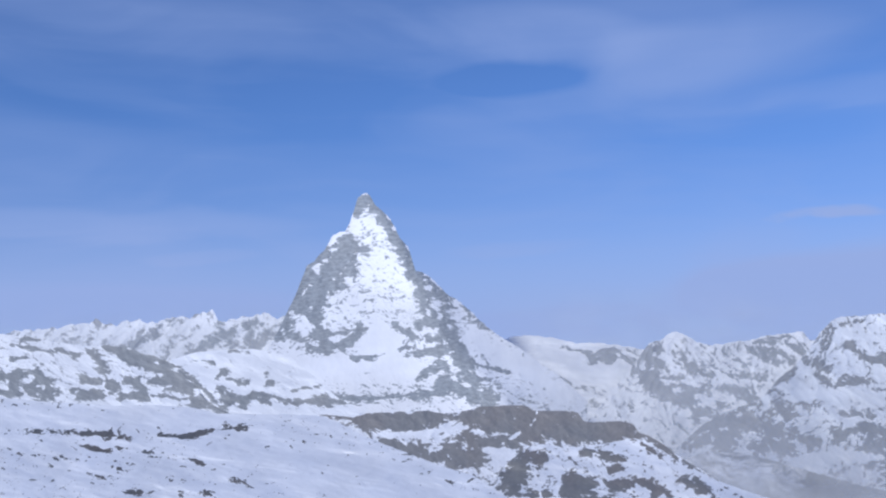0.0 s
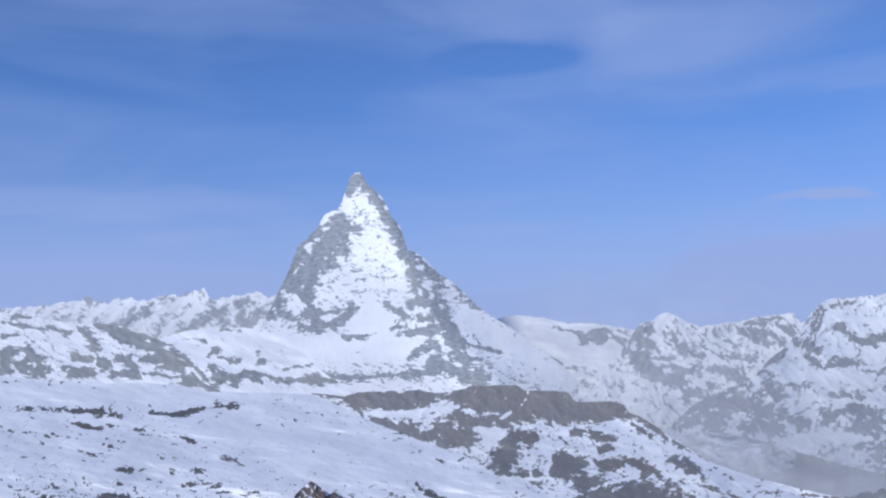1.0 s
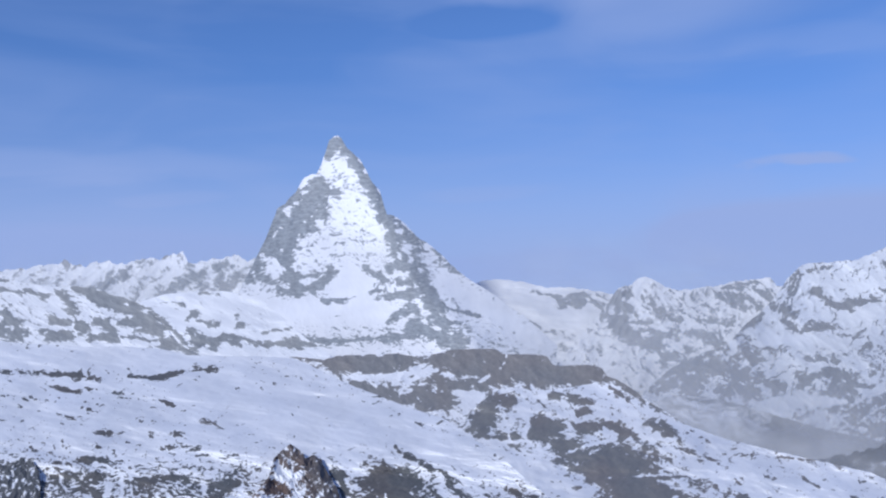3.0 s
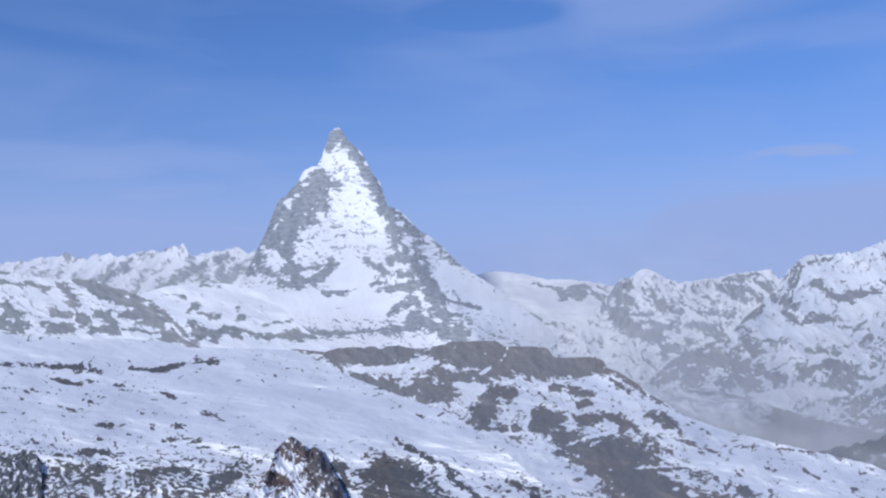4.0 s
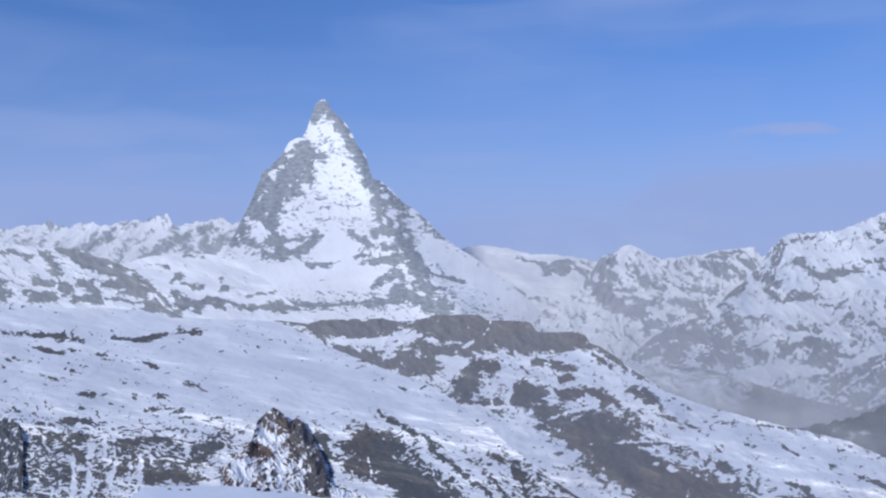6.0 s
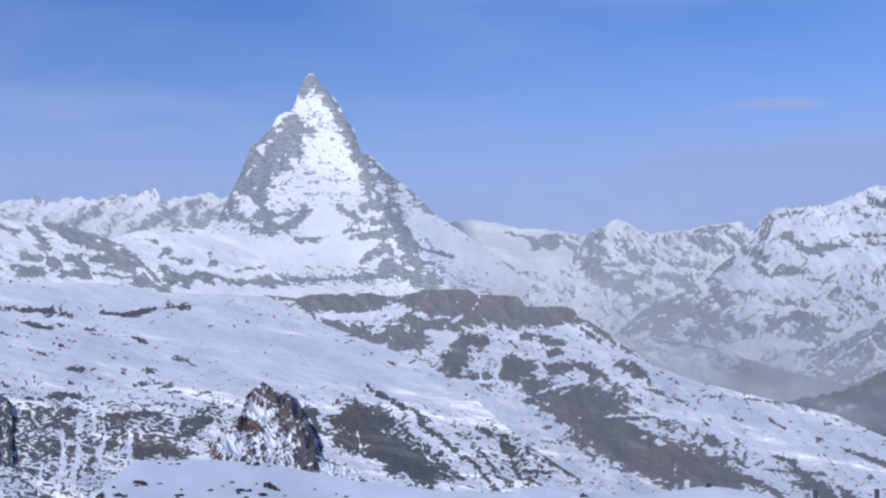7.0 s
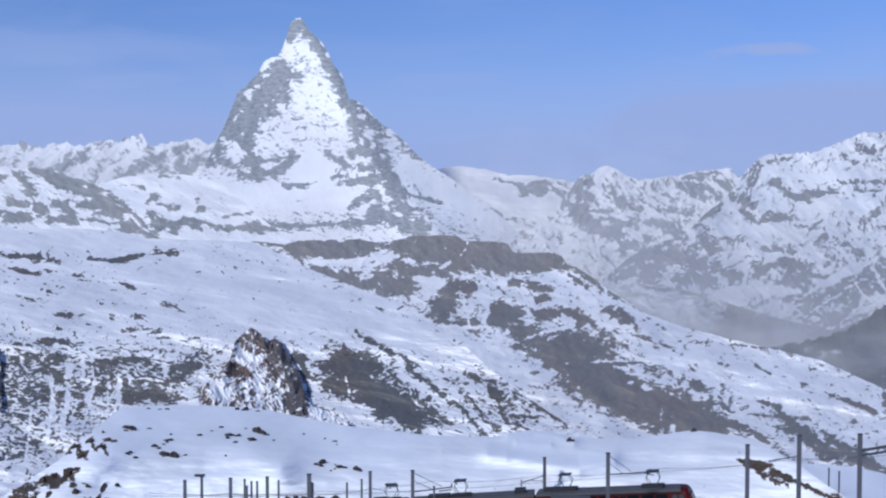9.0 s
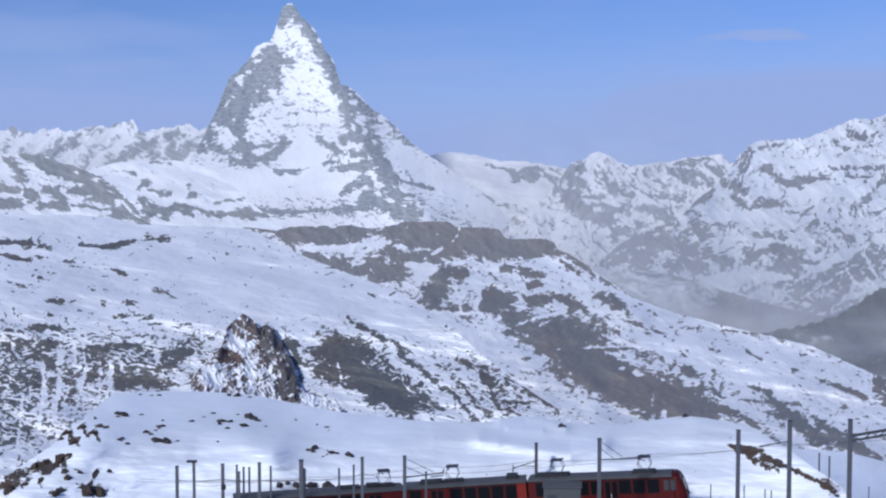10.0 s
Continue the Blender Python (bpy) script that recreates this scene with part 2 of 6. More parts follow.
def landform(name, material, crest, foot, profile, cell=0.9, relief=(), jag=0.0, jag_length=6.0, spurs=(), patches=(), bands=(), base=0.0, ragged=5.0,
             seed=1, back=0.12, skew=0.0, mottle=(), piece="rock_band", proud=0.0012, smooth=10.0, blunt=0.3, roll=()):
    """A slope from its crest down to its foot, both as (bearing, rise). profile: (rise, metres away) from foot to crest.
    relief: layers of (length, height, metres, ridged) of unevenness; skew leans its gullies; spurs: ((bearing, rise) ...), metres, width that stand out;
    roll: swells of (length, height, rise) in the snow.
    Each strong patch of bare rock stands proud of the snow and is a part of its own, called piece."""
    crest, foot = np.array(crest, float), np.array(foot, float)
    a = np.arange(crest[0, 0], crest[-1, 0] + cell, cell)
    top = np.interp(a, crest[:, 0], crest[:, 1])
    top = top + jag * layered(a / jag_length, a * 0 + 3.7, 4, seed + 5, 0.6)
    bottom = np.minimum(np.interp(a, foot[:, 0], foot[:, 1]), top - 1.0)
    rows = max(8, int((top - bottom).max() / cell))
    s = np.linspace(0, 1, rows)[None, :]
    A = np.repeat(a[:, None], rows, 1)
    E = top[:, None] + (bottom - top)[:, None] * s
    along = np.array(profile, float)
    along = np.concatenate([[2 * along[0] - along[1]], along, [2 * along[-1] - along[-2]]])
    F = E
    for number, (length, height, mils) in enumerate(roll):
        F = F + mils * layered((A + skew * E) / length, E / height, 4, seed + 200 + 9 * number, 0.45)
    D = sum(np.interp(F + shift, along[:, 0], along[:, 1]) for shift in np.linspace(-smooth, smooth, 9)) / 9
    size = float(along[:, 1].mean()) / 1000
    G = A + skew * E
    for number, (length, height, metres, ridged) in enumerate(relief):
        D = D - metres * layered((G if number == 0 else A + 0.25 * skew * E) / length, E / height, 6, seed + 11 * number, 0.46, ridged)
    for line, metres, width in spurs:
        near = to_line(A, E, line)
        D = D - metres * np.exp(-np.sqrt(near ** 2 + (blunt * width) ** 2) / width)
    R, owner = bareness(A, E, patches, bands, base, seed, ragged, mottle)
    lift = np.clip(R, 0, 1)
    D = D * (1 - proud * lift * (0.6 + layered(A / 7, E / 5, 4, seed + 90)))
    P = np.stack([A / 1000 * D, D, E / 1000 * D + EYE], -1)
    SLOPES[name] = (a, top, bottom, P)
    # the far side, and the feet down to the low ground
    behind = []
    for k in (1.0, 0.6, 0.25):
        q = P[:, :1].copy()
        q[..., 1] *= 1 + back * k
        q[..., 0] *= 1 + back * k
        ground = low_ground(q[..., 1])
        q[..., 2] = np.minimum(q[..., 2] - 4 * size, q[..., 2] + (ground - q[..., 2]) * k ** 1.5)
        behind.append(q)
    under = P[:, -1:].copy()
    under[..., 2] = np.minimum(low_ground(under[..., 1]), under[..., 2] - 1)
    normals = sheet_normals(P)
    normals = np.concatenate([normals[:, :1]] * 3 + [normals, normals[:, -1:]], 1).reshape(-1, 3)
    P = np.concatenate(behind + [P, under], 1)
    R, A, E, D = (np.concatenate([v[:, :1]] * 3 + [v, v[:, -1:]], 1) for v in (R, A, E, D))
    owner = np.pad(owner, ((0, 0), (3, 1)), constant_values=-1)
    faces = grid_faces(*P.shape[:2])
    of = np.where(R[:-1, :-1] > 0.3, owner[:-1, :-1], -1)
    layers, survey = {"rockiness": R.ravel(), "away": D.ravel() / 1000}, np.stack([A.ravel(), E.ravel()], -1)
    of = separate(of, 60)
    main = surface(name, P.reshape(-1, 3), faces[of == -1].reshape(-1, 4), normals, material, layers, survey)
    for number in np.unique(of[of >= 0]):
        part = surface(piece, P.reshape(-1, 3), faces[of == number].reshape(-1, 4), normals, material, layers, survey)
        part.parent = main
    return main


def on_slope(name, bearing, rise):
    """The place on a slope that is seen at that bearing and rise."""
    a, top, bottom, P = SLOPES[name]
    i = int(np.clip(np.searchsorted(a, bearing), 0, len(a) - 1))
    j = int(np.clip(round((top[i] - rise) / (top[i] - bottom[i]) * (P.shape[1] - 1)), 0, P.shape[1] - 1))
    return Vector(P[i, j])


# snow and the kinds of rock, from the far gneiss to the dark serpentine near by; most farther rock is paler and bluer,
# with haze put into its colour
# snow of far_rock and right_rock is greyed to stand for haze and shade
far_rock = snow_and_rock("hazed_far_gneiss_and_snow", 1.5, (0.25, 0.275, 0.305), (0.28, 0.3, 0.325), (1.4, 0.8), 30, 0.42, 0.26, snow=(0.75, 0.78, 0.83), bump=0.1, contrast=0.1)
ridge_rock = snow_and_rock("hazed_streaked_gneiss_and_snow", 1.5, (0.33, 0.36, 0.39), (0.36, 0.38, 0.41), (1.4, 0.8), 30, 0.5, 0.28, snow=(0.84, 0.87, 0.91), bump=0.1, contrast=0.1)
band_rock = snow_and_rock("hazed_banded_gneiss_and_snow", 1.5, (0.275, 0.295, 0.31), (0.3, 0.315, 0.325), (2.4, 0.8), 22, 0.5, 0.28, snow=(0.84, 0.87, 0.91), bump=0.1, contrast=0.1)
peak_rock = snow_and_rock("hazed_peak_gneiss_and_snow", 1.4, (0.29, 0.322, 0.355), (0.31, 0.338, 0.365), (1.8, 0.8), -4, 0.45, 0.26, bump=0.09, contrast=0.22)
right_rock = snow_and_rock("hazed_ridge_gneiss_and_snow", 1.5, (0.195, 0.213, 0.235), (0.22, 0.233, 0.25), (1.4, 0.8), 35, 0.45, 0.26, snow=(0.73, 0.77, 0.83), bump=0.1, contrast=0.1)
bluff_rock = snow_and_rock("hazed_bluff_slate_and_snow", 1.3, (0.228, 0.235, 0.243), (0.236, 0.232, 0.233), (1.5, 0.9), -6, 0.6, 0.24, bump=0.08, contrast=0.07)
hill_rock = snow_and_rock("hazed_hill_slate_and_snow", 1.4, (0.2, 0.206, 0.21), (0.214, 0.205, 0.203), (1.5, 0.9), -20, 0.65, 0.2, bump=0.18, contrast=0.07, swell=4.0)
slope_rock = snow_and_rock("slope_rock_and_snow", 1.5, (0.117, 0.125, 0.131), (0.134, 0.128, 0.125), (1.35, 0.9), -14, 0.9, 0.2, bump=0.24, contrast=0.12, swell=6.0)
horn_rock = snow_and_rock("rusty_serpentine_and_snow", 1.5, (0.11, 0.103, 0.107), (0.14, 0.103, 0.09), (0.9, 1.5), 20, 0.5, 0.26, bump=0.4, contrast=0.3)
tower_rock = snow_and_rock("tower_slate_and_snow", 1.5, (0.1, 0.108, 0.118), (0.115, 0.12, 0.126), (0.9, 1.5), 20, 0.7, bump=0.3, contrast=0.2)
# knoll snow is tinted blue, carrying part of its shade in the colour
knoll_rock = snow_and_rock("knoll_snow", 1.5, (0.06, 0.055, 0.05), (0.08, 0.058, 0.046), (1.6, 0.9), 8, 0.8, snow=(0.815, 0.87, 0.945), bump=0.3, contrast=0.3, swell=0.8)
# wood in pale grey, its second colour paler still, to stand for haze
wood_rock = snow_and_rock("hazed_wooded_slope_and_snow", 1.5, (0.225, 0.24, 0.256), (0.30, 0.318, 0.335), (1.3, 0.8), -15, 0.2, 0.4, bump=0.03, contrast=0.1)

# ---- ground under everything, all round to the horizon ----


def build_ground():
    turn = np.radians(np.arange(0, 361, 3.0))
    reach = np.concatenate([[0.0], np.geomspace(1.5, 4900, 70)])
    T, Rr = np.meshgrid(turn, reach, indexing="ij")
    z = low_ground(Rr) - 0.3 * (1 - np.exp(-Rr / 40)) * (1 + layered(Rr / 30 + np.cos(T) * 3, np.sin(T) * 6, 3, 3))
    behind = np.clip(-np.cos(T), 0, 1)
    z = z + behind * 0.26 * Rr * np.clip((Rr - 3) / 40, 0, 1)
    P = np.stack([-np.sin(T) * Rr, np.cos(T) * Rr, z], -1)
    flat = {"rockiness": np.full(T.size, -1.0), "away": Rr.ravel() / 1000}
    survey = np.stack([P[..., 0].ravel(), P[..., 1].ravel()], -1)
    return tagged(surface("ground", P.reshape(-1, 3), grid_faces(*T.shape).reshape(-1, 4), None, knoll_rock, flat, survey), "snow-covered ground falling away below the viewpoint", "ground", kind="structure")


build_ground()


def mountain(label, category, ob):
    return tagged(ob, label, category)


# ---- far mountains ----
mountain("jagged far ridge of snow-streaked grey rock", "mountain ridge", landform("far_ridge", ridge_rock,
    [(-483.1, 34.1), (-455.3, 35.9), (-427.5, 35.5), (-408.9, 37.8), (-390.4, 39.6), (-376.5, 40.5), (-362.6, 41.9), (-353.3, 45.1),
    (-346.4, 42.4), (-334.9, 39.6), (-325.6, 43.3), (-316.3, 45.1), (-302.5, 42.4), (-286.2, 45.6), (-270, 47), (-253.8, 50.7),
    (-248.8, 42.4), (-241.4, 40.5), (-228.4, 47), (-216.9, 45.1), (-209.9, 48.8), (-199.8, 43.3), (-168.4, 38.7)],
    [(-484.2, -7.5), (-317.1, -2.9), (-168.8, -2.9)], [(-5, 4250), (48, 4800)], relief=((26, 30, 16, True),), jag=3.0, jag_length=9, skew=-0.8,
    base=0.3, seed=21, back=0.02, mottle=((18, 8, 38, 0.8), (7, 4, 70, 0.5)), piece="rock_face",
    patches=[(-256.5, 23.9, 27.9, 4.6, 28, 0.7), (-312, 28.5, 16.7, 2.8, 35, 0.7), (-316.6, 24.8, 23.2, 4.6, 30, 0.2),
    (-214.8, 25.8, 18.6, 5.6, 20, 0.7), (-353.5, 34.1, 13.9, 3.7, 30, 0.2), (-267.8, 42.4, 18.6, 3.2, 20, -0.3),
    (-335, 36.4, 18.6, 2.8, 20, -0.25), (-238.1, 14.7, 32.5, 2.3, 0, -0.5)]))
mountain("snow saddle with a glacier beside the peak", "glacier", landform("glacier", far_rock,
    [(-66.7, 11), (-38.9, 15.6), (-4.2, 23.9), (7.4, 25.3), (30.6, 22.1), (46.8, 17.5), (67.6, 17.5), (81.5, 15.1), (100.1, 11.9),
    (127.9, 6.4)],
    [(-67, -72.6), (35.4, -77.3), (128.5, -77.3)], [(-75, 3900), (26, 4750)], relief=((70, 40, 16, False), (14, 10, 4, False)), jag=0.8, base=-0.15, roll=((60, 14, 4.0),), seed=31, back=0.02, mottle=((18, 5, -32, 0.5),), piece="rock_rib",
    bands=[(1.1, 2.1, ((34.3, 14.7), (44.5, 11.9), (54.7, 10.5))), (1.21, 3.6, ((56.5, 5.4), (74.1, 5.4))), (1.1, 3.4, ((77.8, 9.1), (93.6, 2.7))),
    (0.99, 1.3, ((15.8, 0.8), (36.2, -12.2), (42.7, -18.2), (52, -19.1))), (0.66, 3.6, ((54.8, -22.4), (67.8, -20.5))),
    (0.83, 2.9, ((56.7, -31.7), (81.7, -35.4), (96.6, -40.9))), (0.94, 2.4, ((93.3, -27.9), (121.7, -39.6))),
    (0.66, 2.1, ((100.4, -49.3), (125.5, -54.9))), (0.66, 1.6, ((44.5, -7.5), (63.1, -14.9))), (0.66, 2.6, ((67.8, -44.7), (95.7, -46.5))),
    (0.55, 2.6, ((109.7, -58.6), (133.1, -66.1))), (0.66, 1.3, ((56.1, 11), (95.4, 11))), (-0.5, 4.6, ((7.4, 15.6), (44.5, -7.5), (81.7, -16.8)))]))
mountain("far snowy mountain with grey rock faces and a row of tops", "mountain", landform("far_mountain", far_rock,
    [(35.4, -68), (56.2, -42.3), (72.4, -23.8), (83.9, -9.8), (93.2, -0.6), (100.1, 9.6), (105.6, 16.5), (113.9, 18.4), (120.8, 23),
    (127.8, 25.8), (136.1, 21.6), (144, 17), (155.6, 13.8), (169.5, 15.6), (188, 17.5), (197.3, 20.2), (215.8, 22.5), (228.7, 23.9),
    (233.4, 17), (239, 15.6), (252.8, 22.5), (285.2, 24.8)],
    [(35.4, -72.6), (84.2, -72.6), (123.8, -68), (147.1, -77.3), (286.8, -82)], [(-80, 3750), (32, 4550)], relief=((50, 60, 30, True),), jag=1.2, base=0.2, seed=41, back=0.03, skew=-0.5, mottle=((14, 4, -50, 0.7), (7, 2.0, 55, 0.5), (4, 1.6, -40, 0.4)), piece="rock_face",
    bands=[(0.88, 5.2, ((101, 11), (104.8, -2.9), (104.8, -12.2))), (0.59, 2.6, ((113.9, 14.7), (112.2, -2.9))),
    (0.98, 6.3, ((105.8, -14.9), (123.5, -27.9), (143.1, -37.2))), (0.73, 3.1, ((127.9, 7.3), (142.8, -8.5))),
    (0.68, 4.7, ((126.2, -12.2), (137.4, -21.4))), (0.68, 3.6, ((146.7, -21.4), (161.6, -33.5))), (0.68, 3.1, ((141.8, 6.4), (152.1, -10.3))),
    (0.73, 5.7, ((168.9, -22.4), (188.5, -28.9))), (0.93, 2.6, ((190.8, 14.7), (215.8, 20.2))), (0.73, 3.6, ((188.1, 10.1), (207.7, -2.9))),
    (0.48, 3.6, ((167.7, 10.1), (179.9, -2.9))), (0.73, 3.6, ((216.8, 14.7), (235.5, 0.8))), (0.59, 2.6, ((118.7, -2.9), (123.4, -13.1))),
    (0.48, 2.6, ((155.8, -2.9), (169.8, -12.2)))] +
    [(0.68, 3.1, ((204.8, 11), (221.6, -2.9))), (0.68, 4.1, ((93.2, -2.9), (98.3, -10.3))), (0.59, 2.6, ((169.8, -9.8), (197.6, -13.1))),
    (0.59, 4.7, ((142.2, -40.9), (160.8, -44.7))), (-0.7, 1.4, ((114.1, -13.1), (144.8, -18.2))), (-0.6, 2.3, ((131, -40.9), (159.7, -27.9))),
    (-0.7, 1.9, ((121.3, 22.5), (137, 23.9), (145.4, 15.6))), (-0.6, 1.4, ((190.8, 18.8), (229.6, 23.5))), (-0.6, 1.2, ((138.1, 11), (146.5, -2.9))),
    (-0.6, 1.4, ((160.5, -16.8), (183.7, -15.9))), (-0.5, 1.2, ((211.3, 11), (221.5, 5.4)))]))
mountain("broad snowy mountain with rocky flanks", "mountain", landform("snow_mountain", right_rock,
    [(119.2, -74.9), (129.3, -64.2), (146.9, -49.3), (170, -38.2), (193.2, -30.7), (209.2, -13.1), (221.6, -3.8), (234.4, 10.1),
    (242.6, 22.1), (251.7, 31.3), (259.6, 35), (275.8, 35), (298.9, 36.8), (308.1, 40.5), (321.8, 46.5), (331, 50.2), (337.9, 53),
    (349.5, 51.6), (362.3, 55.7), (395.5, 61.7), (432.3, 68.6)],
    [(119.2, -82), (147.2, -91.3), (217.3, -110), (437.4, -147.6)], [(-145, 3000), (-60, 3600), (60, 4300)], relief=((80, 90, 40, True),), jag=1.0, base=0.1, seed=51, back=0.05, skew=0.6, mottle=((12, 4, 42, 0.75), (5, 2.2, 60, 0.8), (4, 1.8, -35, 0.5)), piece="rock_face",
    spurs=(([(221.6, -3.8), (193.2, -31.7), (184.1, -49.3), (193.7, -82)], 50, 18), ([(337.9, 51.6), (322.7, -2.9), (277, -44.7), (254.4, -91.3)], 40, 30)),
    bands=[(1.08, 3.1, ((221.7, -5.7), (203.3, -19.6), (174.6, -35.4))), (1.02, 11.4, ((158.9, -46.5), (188.7, -50.2), (204.6, -54))),
    (0.93, 8.3, ((137.7, -59.6), (165.6, -64.2))), (0.93, 6.3, ((191.7, -67), (211.3, -73.5))), (0.87, 3.1, ((215.8, -57.7), (236.4, -68))),
    (0.78, 4.1, ((205.3, -33.5), (217.5, -44.7))), (0.78, 2.1, ((220.6, -75.4), (240, -64.2))), (0.87, 4.7, ((242.7, 13.8), (252.7, 25.8))),
    (0.78, 3.1, ((226.2, 2.7), (243.8, -1))), (1.17, 2.6, ((265, 11.9), (280, -0.1), (294.9, -4.8))), (0.98, 2.4, ((281.8, 0.8), (313.3, 4))),
    (1.08, 3.4, ((239.4, -12.2), (253.4, -21.9), (278.4, -15.4))), (0.78, 2.1, ((237.4, -3.8), (248.6, -8.5)))] +
    [(0.78, 1.3, ((317.8, 11), (360.4, 12.4))), (0.87, 2.4, ((335.5, 5.4), (350.4, 4.5))), (0.98, 3.1, ((361.5, 2.7), (347.9, -11.2), (338.8, -21.4))),
    (0.87, 2.6, ((225.7, -35.4), (237.8, -36.3))), (0.87, 4.1, ((259.3, -41.9), (278.9, -47.5))), (0.87, 3.6, ((304.6, -32.6), (315.8, -36.3))),
    (0.69, 1.6, ((281.3, -23.3), (302.7, -25.6))), (0.98, 2.6, ((324.3, -39.1), (336.5, -47.5))), (0.93, 3.6, ((248.3, -57.2), (285.5, -54.4))),
    (1.08, 7.3, ((276.4, -69.8), (292.1, -63.3))), (0.78, 3.6, ((252.1, -64.2), (271.8, -73.5))), (0.78, 2.1, ((306.9, -56.8), (315.1, -48.4))),
    (0.98, 10.4, ((294.4, -92.2), (322.2, -79.1), (349.9, -68))), (0.87, 6.3, ((305.8, -103.5), (333.7, -98.8)))] +
    [(0.87, 3.6, ((352.3, -49.3), (360.9, -58.6))), (0.69, 2.1, ((249.7, -91.3), (268.2, -82))), (0.78, 2.6, ((272.9, -87.6), (283.1, -82))),
    (0.69, 1.6, ((350.9, -24.2), (360.2, -26.1))), (0.58, 2.1, ((262.8, -30.7), (273.1, -35.4))), (0.69, 1.3, ((259.7, 28.5), (281.4, 32.2))),
    (0.58, 1.6, ((322, 34.1), (358.9, 39.6))), (0.48, 1.6, ((317.5, 28.5), (349.9, 29.5))), (0.58, 2.1, ((331.1, 43.3), (345.1, 36.4))),
    (-1.1, 1, ((285.9, -84.8), (305.3, -70.7), (335.7, -54))), (-1.1, 1, ((304.4, -74.5), (349.6, -51.2))),
    (-1.1, 0.9, ((296.4, -95), (314.8, -82), (333.2, -70.7))), (-1, 1, ((333.2, -72.6), (339, -82), (352.1, -87.6))),
    (-1, 0.9, ((346.9, -59.6), (359.5, -82)))] +
    [(-1, 1, ((319.8, -103.5), (342.9, -91.3), (364.1, -82))), (-1, 0.9, ((196.3, -64.2), (200.2, -77.3))), (-0.9, 0.9, ((174.9, -64.2), (189, -82))),
    (-0.8, 0.9, ((208.2, -44.7), (215.7, -54))), (-1, 4.2, ((219.8, -81), (254.1, -75.4), (275.6, -78.2))),
    (-0.8, 3.7, ((221.9, -26.1), (239.6, -27.9), (286, -30.7))), (-0.6, 3.7, ((299.6, -7.5), (359.8, -5.7))),
    (-0.7, 1.9, ((262.1, 20.2), (294.6, 15.6), (340.8, 18.4))), (-0.9, 0.9, ((184.1, -56.8), (195.3, -59.6))),
    (-0.6, 1.4, ((239.8, -44.7), (295.6, -50.2)))]))
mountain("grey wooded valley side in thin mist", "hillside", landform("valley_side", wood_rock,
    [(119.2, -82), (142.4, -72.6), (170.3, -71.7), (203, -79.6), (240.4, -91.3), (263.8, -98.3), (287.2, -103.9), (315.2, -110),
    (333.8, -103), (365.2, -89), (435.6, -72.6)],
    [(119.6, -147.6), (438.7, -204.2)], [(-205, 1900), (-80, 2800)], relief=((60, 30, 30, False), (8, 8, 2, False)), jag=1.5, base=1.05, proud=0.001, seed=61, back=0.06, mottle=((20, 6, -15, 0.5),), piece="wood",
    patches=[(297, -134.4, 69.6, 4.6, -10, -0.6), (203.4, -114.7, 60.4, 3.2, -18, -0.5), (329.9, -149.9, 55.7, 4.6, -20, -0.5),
    # the last patch pales the left end, painting haze there
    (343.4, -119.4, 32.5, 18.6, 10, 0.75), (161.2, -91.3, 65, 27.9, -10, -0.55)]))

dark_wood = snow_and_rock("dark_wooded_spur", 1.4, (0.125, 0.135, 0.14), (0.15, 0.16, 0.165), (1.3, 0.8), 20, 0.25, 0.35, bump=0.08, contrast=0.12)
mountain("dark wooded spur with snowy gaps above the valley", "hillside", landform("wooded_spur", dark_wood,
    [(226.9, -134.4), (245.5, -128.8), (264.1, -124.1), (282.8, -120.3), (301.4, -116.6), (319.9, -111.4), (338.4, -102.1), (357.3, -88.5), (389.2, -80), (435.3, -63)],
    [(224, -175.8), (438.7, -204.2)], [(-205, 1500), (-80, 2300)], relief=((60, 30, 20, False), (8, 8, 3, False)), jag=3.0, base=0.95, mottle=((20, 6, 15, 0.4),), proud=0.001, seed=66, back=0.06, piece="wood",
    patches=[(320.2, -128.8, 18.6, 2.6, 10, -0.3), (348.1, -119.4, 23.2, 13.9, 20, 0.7)]))

